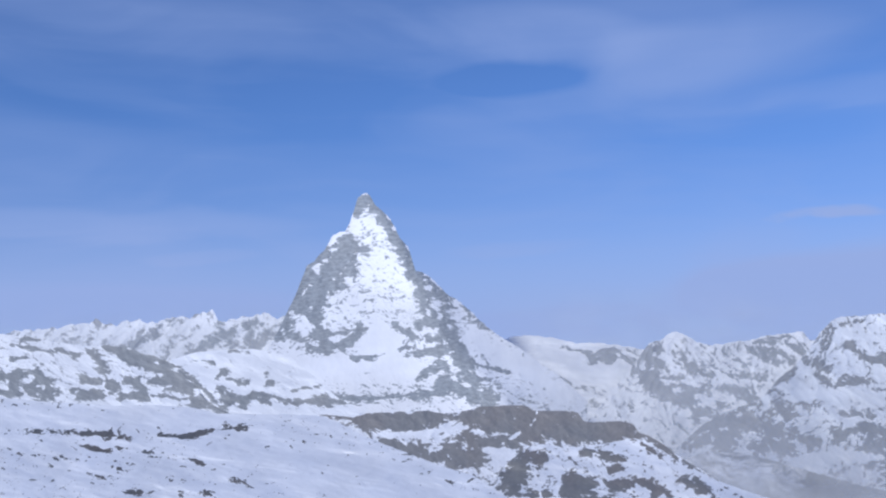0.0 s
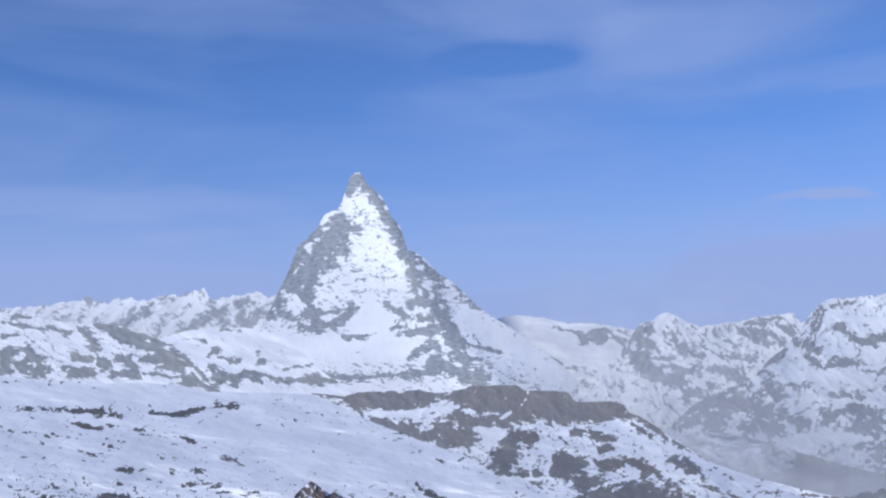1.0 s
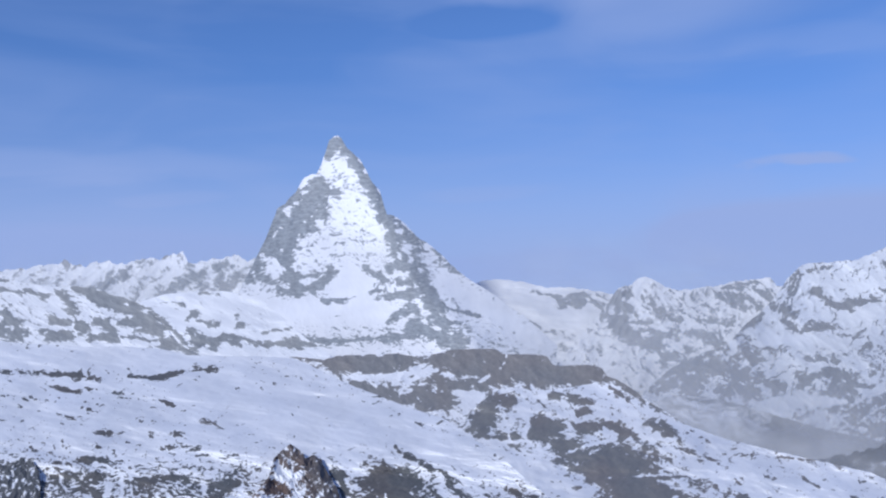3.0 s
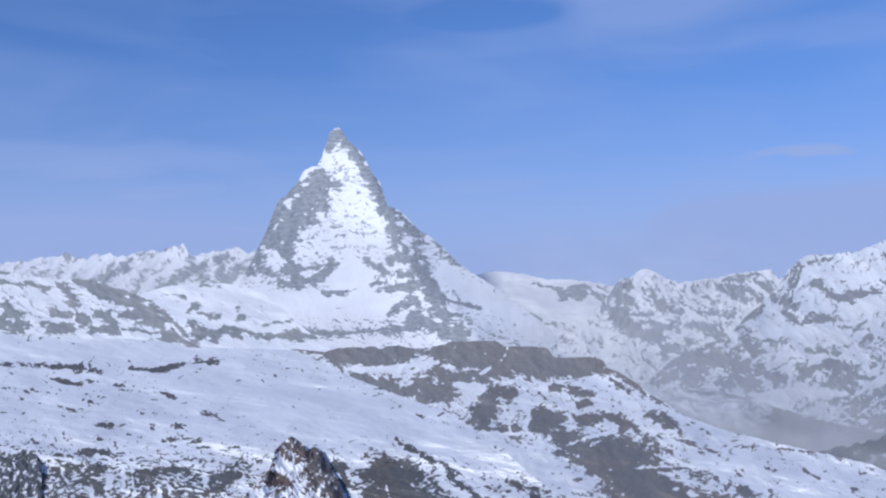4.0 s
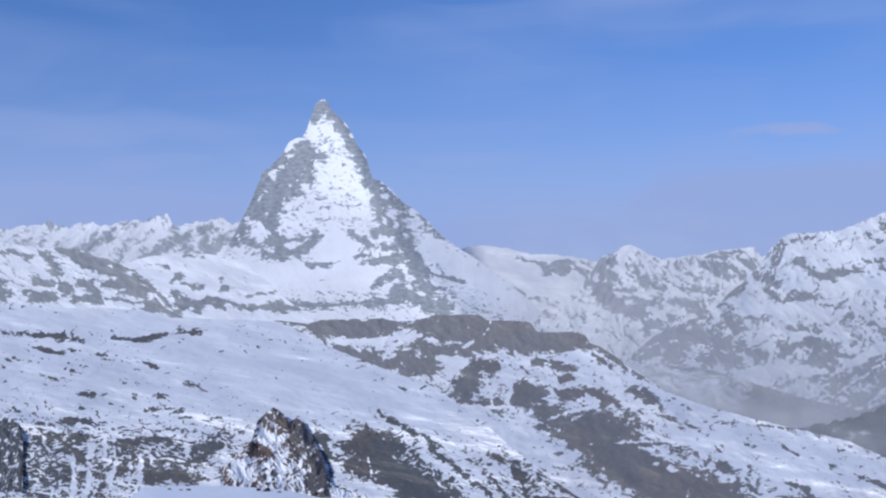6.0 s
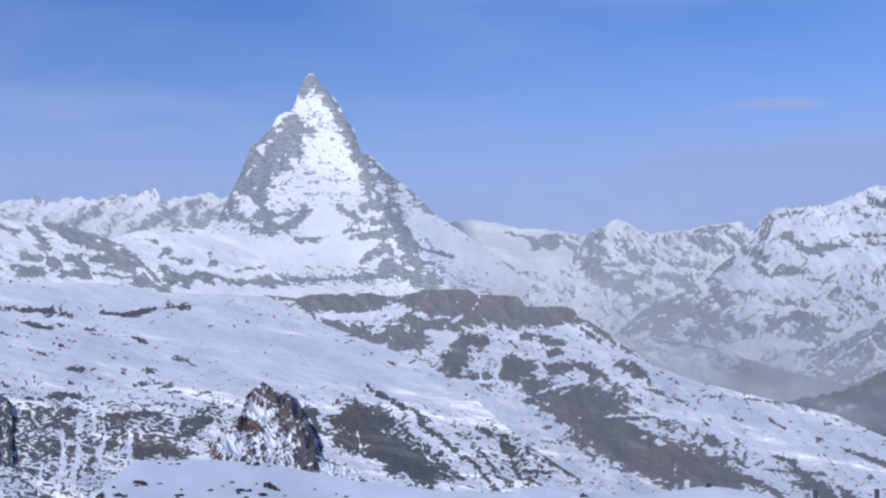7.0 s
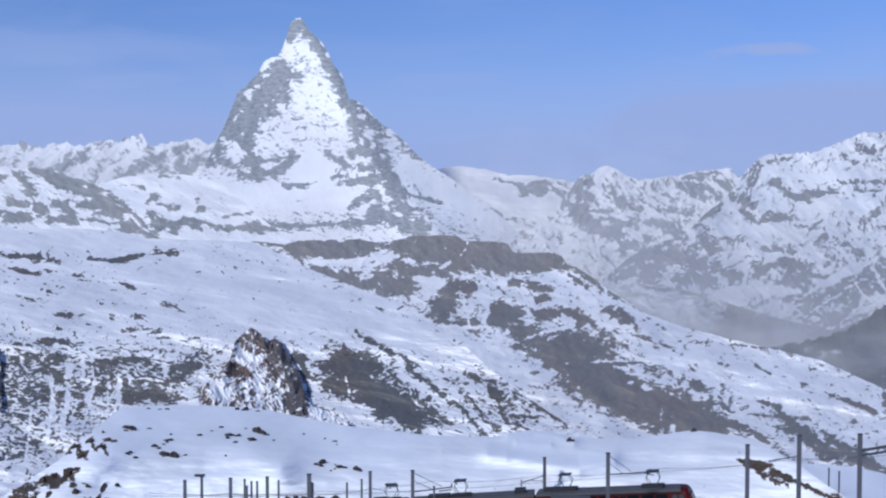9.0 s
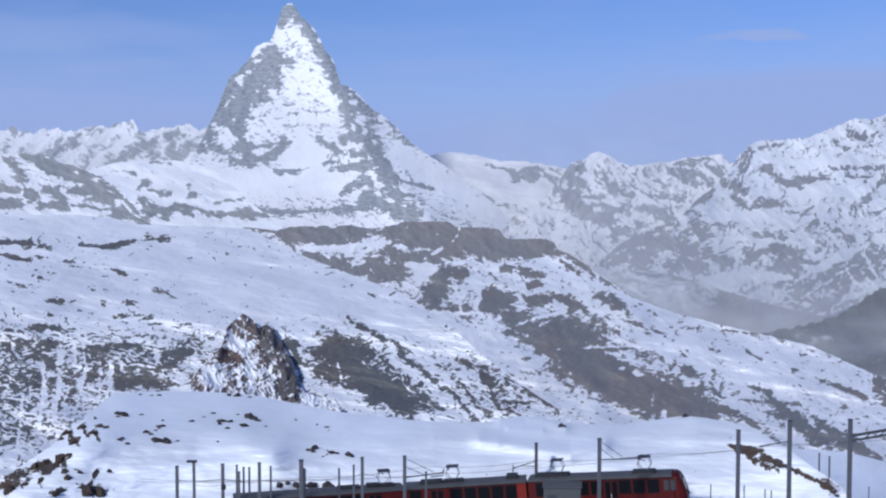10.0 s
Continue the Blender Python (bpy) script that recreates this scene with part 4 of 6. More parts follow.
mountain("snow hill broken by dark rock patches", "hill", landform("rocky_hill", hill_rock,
    [(-39.1, -96), (-22.8, -93.6), (-14.9, -82), (-5.6, -72.6), (7.4, -65.2), (21.4, -63.3), (35.4, -67), (63.3, -64.2), (91.2, -59.6),
    (100.5, -62.4), (123.8, -76.3), (140.2, -85.7), (156.6, -94.6), (175.3, -101.6), (193.5, -108.1), (222, -115.2), (249.2, -121.7), (278.2, -128.3), (305.4, -134.9), (333.2, -147.6), (358.6, -158.9),
    (437.9, -184)],
    [(-39.4, -208.9), (439.7, -246.9)], [(-225, 800), (-150, 1250), (-62, 2000)], relief=((60, 30, 20, False), (14, 8, 3, False)), jag=0.6, base=0.02, roll=((60, 18, 3.4), (34, 9, 1.0)), proud=0.0015, seed=101, back=0.03, skew=1.1, ragged=5, mottle=((13, 6, -22, 0.6), (6, 2.4, -14, 0.8)),
    patches=[(-4.2, -85.7, 17.6, 13, 30, 0.5), (13, -74, 6.5, 4.6, -20, 0.9), (43.8, -96, 13, 10.2, 0, 1.1), (28.4, -103, 13.9, 4.6, 0, 0.6),
    (59.7, -111, 11.1, 6.5, 0, 1.1), (51.7, -71.7, 4.6, 3.7, 0, 0.9), (67, -72.6, 7.4, 3.7, -30, 0.9), (77.3, -75.9, 6.5, 2.8, 0, 0.8),
    (40, -75.9, 7.4, 0.9, -40, 0.8), (75, -84.3, 6.5, 2.3, 5, 0.9), (77.4, -96, 11.1, 3.7, 0, 0.9), (103, -98.3, 12.1, 2.8, -30, 1),
    (114.7, -102.1, 7.4, 2.8, -40, 0.9), (107.6, -93.6, 6.5, 1.9, -10, 0.8), (140.3, -98.3, 15.8, 4.2, -24, 1.1),
    (105.2, -70.3, 11.1, 2.3, -35, 0.9)] +
    [(121.5, -72.6, 18.6, 2.3, -38, 0.9), (149.7, -108.6, 5.6, 1.4, 0, 0.7), (161.4, -117, 18.6, 1.9, -18, 0.8),
    (182.5, -125.5, 9.3, 1.4, -25, 0.8), (98.5, -124.1, 36.2, 13.9, 0, 1.4), (124.3, -154.6, 37.1, 15.8, -18, 1.5),
    (171.3, -175.8, 41.8, 15.8, -18, 1.5), (204.1, -184.3, 26, 11.1, -25, 1.4), (124.2, -136.3, 37.1, 0.9, 2, -0.9),
    (147.7, -154.6, 3.7, 3.2, 0, -1.2), (160.8, -158.9, 5.6, 3.7, 0, -1.3), (183.1, -186.2, 3.7, 7.4, 0, -1.2),
    (173.6, -178.2, 1.9, 7.4, 0, -1), (145.2, -136.8, 12.1, 1.9, 3, 1.2), (166.3, -141.5, 8.4, 2.3, 0, 1.1),
    (82.1, -117, 6.5, 1.4, 30, -0.7)] +
    [(54.1, -124.1, 5.6, 2.3, 0, 0.7), (54.2, -140.5, 5.6, 0.9, 0, 0.7), (68.2, -146.2, 5.6, 1.9, 0, 0.7),
    (77.6, -158.4, 9.3, 1.9, -10, 0.8), (210.4, -119.4, 1.9, 1.9, 0, 0.9), (255.1, -141.5, 7.4, 1.4, -35, 1.1),
    (262.1, -145.7, 2.8, 1.9, -40, 1), (262.5, -171.1, 10.2, 1.9, -18, 1.2), (269.6, -174.9, 2.8, 1.9, 0, 1),
    (223.2, -138.2, 6.5, 1.9, 0, 0.7), (199, -141.9, 4.6, 1.4, -40, 0.8), (180.3, -145.2, 2.8, 1.9, -30, 0.8),
    (192.1, -148.5, 1.9, 1.9, 0, 0.8), (203.8, -154.6, 7.4, 3.7, -35, 1), (297.4, -161.7, 3.7, 1.4, -20, 0.9),
    (318.5, -165, 11.1, 1.9, -22, 1.2)] +
    [(337.4, -172.5, 11.1, 2.3, -25, 1.2), (346.8, -176.8, 6.5, 2.3, -35, 1.1), (281.4, -186.2, 13.9, 2.8, -35, 0.9),
    (290.7, -182.9, 9.3, 1.9, 0, 0.8), (332.9, -186.2, 4.6, 1.4, 0, 0.9), (245.5, -123.1, 13.9, 0.9, -5, 0.6),
    (224.9, -157, 3.7, 1.9, -20, 0.8), (290.3, -154.6, 4.6, 1.4, 0, 0.8), (299.4, -141.9, 2.3, 0.9, 0, 0.8),
    (255.6, -180.5, 9.3, 1.4, -10, 0.7), (246.4, -193.8, 23.2, 3.7, -25, 0.9), (288.6, -197.1, 27.9, 5.6, -35, 0.9),
    (321.6, -209.9, 27.9, 8.4, -30, 1), (350, -224.1, 18.6, 5.6, -35, 0.9), (270, -208.9, 18.6, 2.3, -30, 0.6),
    (363.1, -171.1, 6.5, 13.9, 20, 1)] +
    [(26.1, -82, 27.9, 2.3, -10, -0.4), (255.2, -152.3, 74.3, 11.1, -14, -0.25), (40.2, -138.2, 37.1, 9.3, -20, -0.4),
    (222.7, -171.1, 13.9, 11.1, -40, 0.35), (194.5, -157, 27.9, 6.5, -20, 0.35)],
    bands=[(0.86, 7, ((-16.8, -95), (-2.8, -82), (0.5, -74.9))), (0.75, 5.1, ((-1.9, -101.6), (21.4, -103.5))), (0.69, 6, ((38.2, -93.6), (49.4, -98.3))),
    (0.63, 2.8, ((13, -77.3), (20.5, -71.7))), (0.63, 2.3, ((49.3, -71.7), (56.8, -70.3))), (0.63, 2.3, ((65.6, -70.3), (82.9, -77.3))),
    (0.58, 2.3, ((70.3, -86.6), (78.2, -84.3))), (0.63, 3.7, ((72.7, -98.3), (87.6, -98.3))), (0.69, 4.6, ((53.2, -110), (66.2, -112.8))),
    (-1, 0.9, ((61.1, -117), (82.1, -110), (100.7, -106.3))), (0.58, 2.3, ((94.1, -93.6), (105.4, -103))), (0.52, 1.9, ((16.8, -110), (30.8, -114.7))),
    (-0.9, 1.2, ((7.5, -84.3), (13, -96), (15.9, -107.7)))] +
    [(-0.9, 1.4, ((28.9, -77.3), (30.7, -91.3), (27, -103))), (-0.8, 1.2, ((-11.2, -104.4), (7.5, -108.1), (35.4, -106.3)))]))
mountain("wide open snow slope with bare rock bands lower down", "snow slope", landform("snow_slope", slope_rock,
    [(-493.5, -9.8), (-433.4, -17.7), (-391.7, -22.4), (-363.9, -24.2), (-336.1, -26.5), (-308.2, -26.1), (-271.1, -28.9),
    (-248, -34.4), (-215.5, -35.4), (-178.4, -36.3), (-159.8, -38.2), (-145.9, -44.7), (-122.8, -56.8), (-94.9, -68), (-62.4, -80.6),
    (-39.1, -87.6), (-15.8, -103), (7.5, -119.4), (30.8, -140.5), (54.2, -159.3), (77.7, -175.8), (105.9, -193.8), (148.1, -206.5)],
    [(-501.3, -299.3), (-369.2, -289.8), (-274, -223.1), (148.3, -223.1)], [(-290, 340), (-215, 450), (-190, 490), (-105, 660), (-80, 820), (-60, 1020), (-40, 1230), (-10, 1490)], relief=((80, 26, 11, False), (26, 8, 1.3, False), (7, 5, 0.25, True)), jag=0.4, base=-0.3, roll=((70, 16, 2.6), (34, 9, 0.3)), proud=0.0015, seed=111, back=0.02, skew=2.0, ragged=4,
    mottle=((14, 3.4, -10, 0.8), (6, 1.7, -8, 1.2), (3.2, 2.2, 70, 0.5)), smooth=18,
    patches=[(-350.4, -48.4, 16.7, 2.2, 2, 1.3), (-342.1, -50.7, 4.6, 3.7, -30, 1.17), (-326.4, -52.6, 6.5, 3.2, -25, 1.17),
    (-287.8, -51.6, 14.9, 1.6, -6, 1.43), (-273.8, -53.5, 7.4, 2.2, 5, 1.43), (-262.2, -49.3, 12.1, 2.2, 10, 1.43),
    (-241.2, -44.7, 4.2, 2.6, 30, 1.17), (-229.6, -46.1, 5.6, 3.2, 0, 1.17), (-353, -61.4, 9.3, 2.6, -12, 1.43),
    (-340.5, -63.3, 3.7, 2.2, 0, 1.17), (-329.8, -61.4, 6.5, 1.6, -15, 1.04), (-309.8, -64.7, 6.5, 1.6, -5, 1.3),
    (-294.9, -65.6, 4.6, 0.8, 0, 0.91), (-275.5, -70.3, 4.6, 1, -15, 0.91), (-265.8, -74, 5.6, 2.2, -20, 1.43),
    (-336.1, -77.3, 6.5, 1.6, -10, 1.04)] +
    [(-325.4, -78.7, 6.5, 1.6, -15, 1.04), (-318.8, -97.8, 8.4, 2.6, -6, 1.56), (-305.7, -97.4, 2.8, 1.6, 0, 1.17),
    (-260.5, -99.2, 6.5, 3.2, 10, 1.43), (-280.1, -99.2, 2.3, 3.7, 0, 1.04), (-288.3, -88, 1.9, 1.6, 0, 0.91),
    (-278.1, -88, 2.8, 2.6, 0, 0.91), (-234.8, -89.9, 7.4, 3.2, -10, 1.04), (-224.6, -92.2, 3.7, 2.6, -30, 1.04),
    (-323.6, -109.1, 2.8, 1.6, 15, 1.17), (-265.3, -110, 7.4, 2.6, 5, 1.17), (-246.7, -110, 8.4, 2.2, -8, 1.17),
    (-237.4, -116.1, 6.5, 1.6, 5, 1.04), (-218.8, -118, 6.5, 1.4, 10, 0.8), (-207.5, -62.4, 2.3, 2.2, -40, 0.91),
    (-142.3, -53, 3.7, 1, -35, 0.91)] +
    [(-133, -57.7, 2.8, 0.9, -30, 0.6), (-360.1, -68, 4.6, 0.9, -10, 0.6), (-344.2, -86.6, 9.3, 0.9, -10, 0.6),
    (-82.4, -85.7, 1.9, 1, 0, 0.91), (-75, -84.8, 1.9, 1.6, 0, 0.91), (-60.1, -92.7, 3.7, 2.2, -30, 0.91),
    (-37.8, -99.2, 3.7, 1.6, -20, 1.17), (-48.5, -96, 2.8, 0.9, -20, 0.6), (-125.4, -109.1, 1.9, 1, 0, 0.91),
    (-95.2, -121.7, 6.5, 2.3, -10, 0.7), (-101.2, -118.5, 2.3, 1.4, 0, 0.6), (-29.8, -106.7, 1.9, 0.9, 0, 0.6),
    (2.8, -118, 2.8, 1.4, -30, 0.7), (14.5, -147.6, 6.5, 2.3, -40, 0.8), (21.5, -150.9, 2.8, 2.8, 0, 0.8),
    (32.3, -160.7, 4.6, 1.9, -40, 0.8)] +
    [(-330.8, -119.9, 13, 2.8, 2, 0.79), (-314.5, -122.2, 9.3, 1.9, 0, 0.59), (-305.2, -120.3, 4.6, 0.9, 0, 0.59),
    (-358.8, -121.7, 6.5, 1.4, -10, 0.53), (-326.4, -133.5, 7.4, 4.6, -20, 0.53), (-333.3, -131.1, 13.9, 2.8, -10, 0.5),
    (-286.8, -137.2, 13, 5.1, 10, 0.59), (-331.3, -145.2, 13.9, 3.7, -28, 0.59), (-323.4, -149.9, 6.5, 2.8, -30, 0.46),
    (-258.7, -134.4, 12.1, 3.7, 8, 0.46), (-217.7, -141.5, 13.9, 4.2, 8, 0.59), (-226.2, -149.9, 9.3, 3.7, 20, 0.53),
    (-270.8, -161.7, 3.7, 9.3, 0, 0.53), (-247.4, -162.6, 12.1, 7.4, -20, 0.66), (-231.1, -167.3, 6.5, 4.6, 0, 0.53),
    (-261.5, -166.4, 9.3, 3.7, 0, 0.6)] +
    [(-338.6, -164, 13.9, 5.6, 0, 0.4), (-289.5, -161.7, 6.5, 4.6, 0, 0.4), (-353.5, -208.9, 18.6, 7.4, 0, 0.5),
    (-205.3, -164, 3.7, 11.1, 10, 0.53), (-330.3, -171.1, 16.7, 1.9, 96, -0.4), (-318.6, -171.1, 23.2, 2.3, 80, -0.5),
    (-301.1, -160.7, 18.6, 1.9, 84, -0.4), (-275, -160.7, 12.1, 1.9, 78, -0.4), (-205.1, -145.2, 12.1, 1.9, 75, -0.4),
    (-315, -147.6, 88.2, 25.9, 0, 0.64), (-339.1, -190, 69.6, 27.9, 0, 0.62), (-392.2, -47, 27.9, 2.2, -4, 1.04),
    (-392.7, -68, 32.5, 2.3, -6, 0.6), (-403.7, -147.6, 55.7, 32.5, 0, 0.4), (-393.8, -119.4, 18.6, 13.9, 30, 0.4),
    (-202.6, -128.8, 27.9, 12.1, 0, 0.45), (-235, -150, 60, 22, 0, 0.34), (-230, -80, 170, 30, -8, -0.14)] +
    [(-76.6, -134.4, 20.4, 8.4, -8, 1.2), (-65, -154.6, 28.8, 15.6, -14, 1.25), (-32.3, -174.8, 28.5, 12, -22, 1.3),
    (-97.6, -142.9, 18.6, 18.6, 0, 0.35), (-43.9, -133.5, 51.1, 5.6, -38, 0.2), (16.8, -171.1, 41.8, 3.2, -50, 0.8),
    (44.9, -171.1, 32.5, 4.2, -52, 0.7), (77.7, -175.8, 32.5, 4.2, -28, 0.8), (115.2, -192.4, 23.2, 3.7, -32, 0.8),
    (49.6, -171.1, 60.4, 27.9, -45, 0.4), (-67.1, -100.7, 102.1, 9.3, -22, -0.4), (-317.7, -35.4, 139.3, 5.6, 0, -0.6),
    (-178.8, -82, 74.3, 18.6, -20, -0.3)],
    bands=[(1.4, 2.1, ((-79.3, -111.9), (-59.7, -125), (-41.1, -130.6), (-31.8, -144.7), (-12.2, -158.9), (7.5, -173.9), (26.2, -195.7))),
    (1.4, 9.3, ((-91.5, -139.1), (-75.7, -149.4), (-67.4, -164.5))), (1.4, 9.3, ((-63.6, -164.5), (-45.9, -178.7), (-31.8, -189))),
    (1, 3.7, ((-100.9, -141), (-90.6, -132.5))), (0.9, 3.7, ((-104.7, -157), (-90.7, -166.4))),
    (-1.3, 0.8, ((-86.9, -144.7), (-85.6, -160.7), (-83.3, -171.1))), (-1.2, 0.8, ((-52.4, -168.3), (-37.4, -160.7), (-28.1, -171.1), (-20.6, -175.8))),
    (-0.9, 0.7, ((-67.3, -147.6), (-59.8, -155.1), (-48.6, -153.2))), (1, 1.6, ((30.9, -158.9), (39.3, -171.1), (45.9, -187.2))),
    (0.9, 1.4, ((13.1, -142.9), (23.4, -151.3)))] +
    [(0.9, 1.6, ((59.9, -186.2), (62.7, -177.7), (71.2, -185.3))), (1, 2.3, ((75.8, -172.1), (96.4, -181.5), (110.5, -186.2))),
    (0.9, 1.4, ((50.6, -186.2), (53.4, -192.8))), (0.8, 1.4, ((39.3, -190.9), (27.2, -185.3))), (0.8, 1.9, ((68.3, -155.1), (87.9, -160.7))),
    (0.9, 2.3, ((115.2, -186.2), (129.3, -195.7))), (0.8, 1.4, ((-31.8, -136.3), (-19.6, -144.7))), (0.8, 1.4, ((-53.3, -141), (-47.7, -147.6))),
    (0.7, 1.4, ((12.2, -164.5), (24.3, -175.8))), (0.6, 1.4, ((-15.9, -175.8), (7.5, -194.7))),
    (-1.1, 1.2, ((-330.8, -147.6), (-331.3, -175.8), (-336.6, -208.9))), (-1.1, 1.2, ((-318.7, -148.5), (-318.2, -171.1), (-322.3, -194.7))),
    (-1, 1, ((-297.8, -128.8), (-296.3, -152.3), (-299.5, -173.9)))] +
    [(-1, 0.9, ((-304.4, -133.5), (-305.8, -157))), (-1, 1, ((-274.8, -147.6), (-277, -171.1))), (-0.9, 0.9, ((-204.6, -137.2), (-205.9, -171.1))),
    (-0.9, 0.8, ((-283.2, -147.6), (-284.5, -171.1))), (-0.9, 0.9, ((-348.2, -175.8), (-353.7, -218.4))),
    (-0.8, 0.8, ((-310.7, -171.1), (-314.7, -185.3))), (0.73, 1.9, ((-339.7, -119.4), (-319.1, -119.4))),
    (0.66, 2.3, ((-338.1, -137.2), (-322.2, -136.3))), (0.73, 2.1, ((-340.1, -142.9), (-321.6, -151.3))),
    (0.73, 2.1, ((-295.2, -139.1), (-277.4, -137.2))), (0.66, 1.9, ((-268, -134.4), (-252.2, -134.4))), (0.73, 2.6, ((-230.8, -142.9), (-209.3, -140))),
    (0.66, 1.9, ((-235.6, -153.2), (-218.7, -147.6))), (0.73, 4.2, ((-267.6, -169.2), (-249.7, -162.6), (-233.9, -171.1)))] +
    [(0.66, 2.8, ((-270.2, -157), (-267.6, -168.3))), (0.53, 1.4, ((-366, -131.6), (-347.4, -132.5))), (0.53, 1.4, ((-291.6, -147.6), (-280.3, -143.8))),
    (0.53, 1.4, ((-317, -159.8), (-304.9, -164.5))), (0.53, 1.4, ((-293.6, -158.9), (-281.5, -162.6))), (0.53, 1.4, ((-338.7, -171.1), (-333.8, -157))),
    (0.53, 1.4, ((-367, -180.5), (-353, -183.4))), (0.53, 1.9, ((-367.4, -198.5), (-353.3, -200.4))), (0.53, 1.4, ((-345.9, -204.2), (-336.5, -202.3))),
    (0.53, 1.4, ((-315.5, -178.7), (-306.2, -181.5))), (0.53, 1.4, ((-367.8, -218.4), (-356.4, -214.6))),
    (0.53, 1.4, ((-226.4, -164.5), (-212.4, -168.3))), (0.46, 1.2, ((-249.5, -147.6), (-240.2, -152.3))), (0.59, 1.4, ((-212, -130.6), (-201.7, -128.8))),
    (0.9, 3.7, ((-118.6, -133.5), (-104.6, -140.5)))] +
    # ribs beside the horn: rock, and dark put where its shadow falls
    [(1, 3.2, ((-111.7, -147.6), (-90.7, -161.7))), (0.9, 2.8, ((-114.2, -171.1), (-86.2, -187.6))), (0.8, 2.3, ((-127.9, -133.5), (-118.7, -147.6))),
    (0.8, 2.8, ((-104.5, -124.1), (-85.9, -128.8))), (1, 2.8, ((-132.5, -119.4), (-121, -147.6), (-116.5, -175.8))),
    (1.2, 1, ((-364.4, -48.4), (-345.8, -50.2), (-327.3, -52.1))), (1.1, 0.9, ((-299.4, -52.1), (-276.2, -53), (-252.9, -49.3))),
    (1, 0.9, ((-248.2, -46.5), (-226.8, -45.6))), (1, 0.9, ((-364.6, -59.6), (-341.4, -63.3))), (1, 0.8, ((-336.9, -71.7), (-313.7, -75.4))),
    (1, 0.8, ((-360.4, -82), (-337.2, -84.8))), (0.9, 0.8, ((-308.9, -68), (-281.1, -72.6))), (1, 1, ((-271.8, -71.7), (-261.6, -75.4)))]))
mountain("dark rusty rock horn with snow in its cracks", "rock peak", landform("rock_horn", horn_rock,
    [(-217.3, -185.3), (-210.1, -172.1), (-205.3, -157.9), (-198.2, -149.9), (-190.6, -143.8), (-183, -134.4), (-179.7, -125),
    (-178.2, -118.5), (-172.1, -113.3), (-165.1, -108.6), (-159.5, -111), (-154.9, -115.6), (-152.1, -120.3), (-146.5, -116.6),
    (-140, -119.4), (-135.4, -128.8), (-131.2, -135.8), (-127.1, -143.8), (-123.4, -154.6), (-120.7, -166.4), (-114.2, -173.5),
    (-100.2, -178.2), (-81.5, -187.6)],
    [(-217.5, -204.2), (-81.6, -208.9)], [(-205, 460), (-110, 642)], cell=0.5, relief=((18, 22, 7, True), (5, 8, 1.3, True)), jag=1.6, jag_length=5, base=0.52, seed=121, back=0.08, ragged=3, skew=0.3, mottle=((7, 4, 50, 1.0), (3, 2.4, 70, 0.8)), piece="rock_face",
    spurs=(([(-165.1, -109.1), (-146.6, -128.8), (-132.7, -152.3), (-122.6, -175.8)], 12, 8), ([(-178.2, -119.4), (-186.4, -147.6), (-205.4, -171.1)], 8, 6)),
    patches=[(-174.5, -115.6, 7.4, 5.6, 0, 0.5), (-177.1, -143.8, 11.1, 5.6, -15, 0.7), (-146.6, -128.8, 13.9, 9.3, -40, 0.7),
    (-132.8, -161.7, 7.4, 18.6, 0, 0.4), (-191.2, -159.3, 12.1, 9.3, 0, -0.5), (-167.6, -134.4, 9.3, 4.6, 0, -0.5),
    (-158.5, -157, 5.6, 18.6, 10, -0.25), (-100.2, -181.5, 18.6, 6.5, 0, -0.6), (-109.5, -171.1, 9.3, 9.3, 0, -0.5)],
    bands=[(0.72, 2.8, ((-134.9, -124.1), (-125.7, -142.9), (-122.6, -178.2))), (0.54, 2.3, ((-165.1, -114.7), (-146.5, -124.1))),
    (0.48, 1.9, ((-151.3, -133.5), (-144.4, -152.3))), (0.48, 2.3, ((-132.7, -147.6), (-132.9, -175.8))),
    (-0.8, 1.4, ((-176.9, -128.8), (-160.6, -134.4), (-153.6, -128.8))), (-1, 3.7, ((-195.9, -159.3), (-186.6, -166.4))),
    (0.54, 1.9, ((-205.3, -159.3), (-204, -171.1))), (-0.7, 1.2, ((-160.7, -147.6), (-158.7, -175.8))), (-0.7, 1.2, ((-143, -152.3), (-140.4, -178.7))),
    (-0.6, 1.2, ((-170.2, -154.6), (-167.5, -173.5)))]))
mountain("dark ragged rock tower above the cliffs", "rock", landform("rock_tower", tower_rock,
    [(-455.8, -175.8), (-436.4, -147.6), (-422, -128.8), (-412.5, -121.7), (-398.6, -124.1), (-386.7, -117), (-379.8, -119.4),
    (-373.4, -128.8), (-372.7, -138.2), (-378.6, -152.3), (-376.2, -171.1), (-371.9, -192.4)],
    [(-456.9, -218.4), (-372.4, -218.4)], [(-215, 452), (-110, 640)], cell=0.5, relief=((14, 16, 3, True), (5, 6, 1, True)), jag=2.0, jag_length=5, base=0.82, seed=131, back=0.06, ragged=3, mottle=((8, 4, 60, 0.7), (3.5, 2, 30, 0.6))))

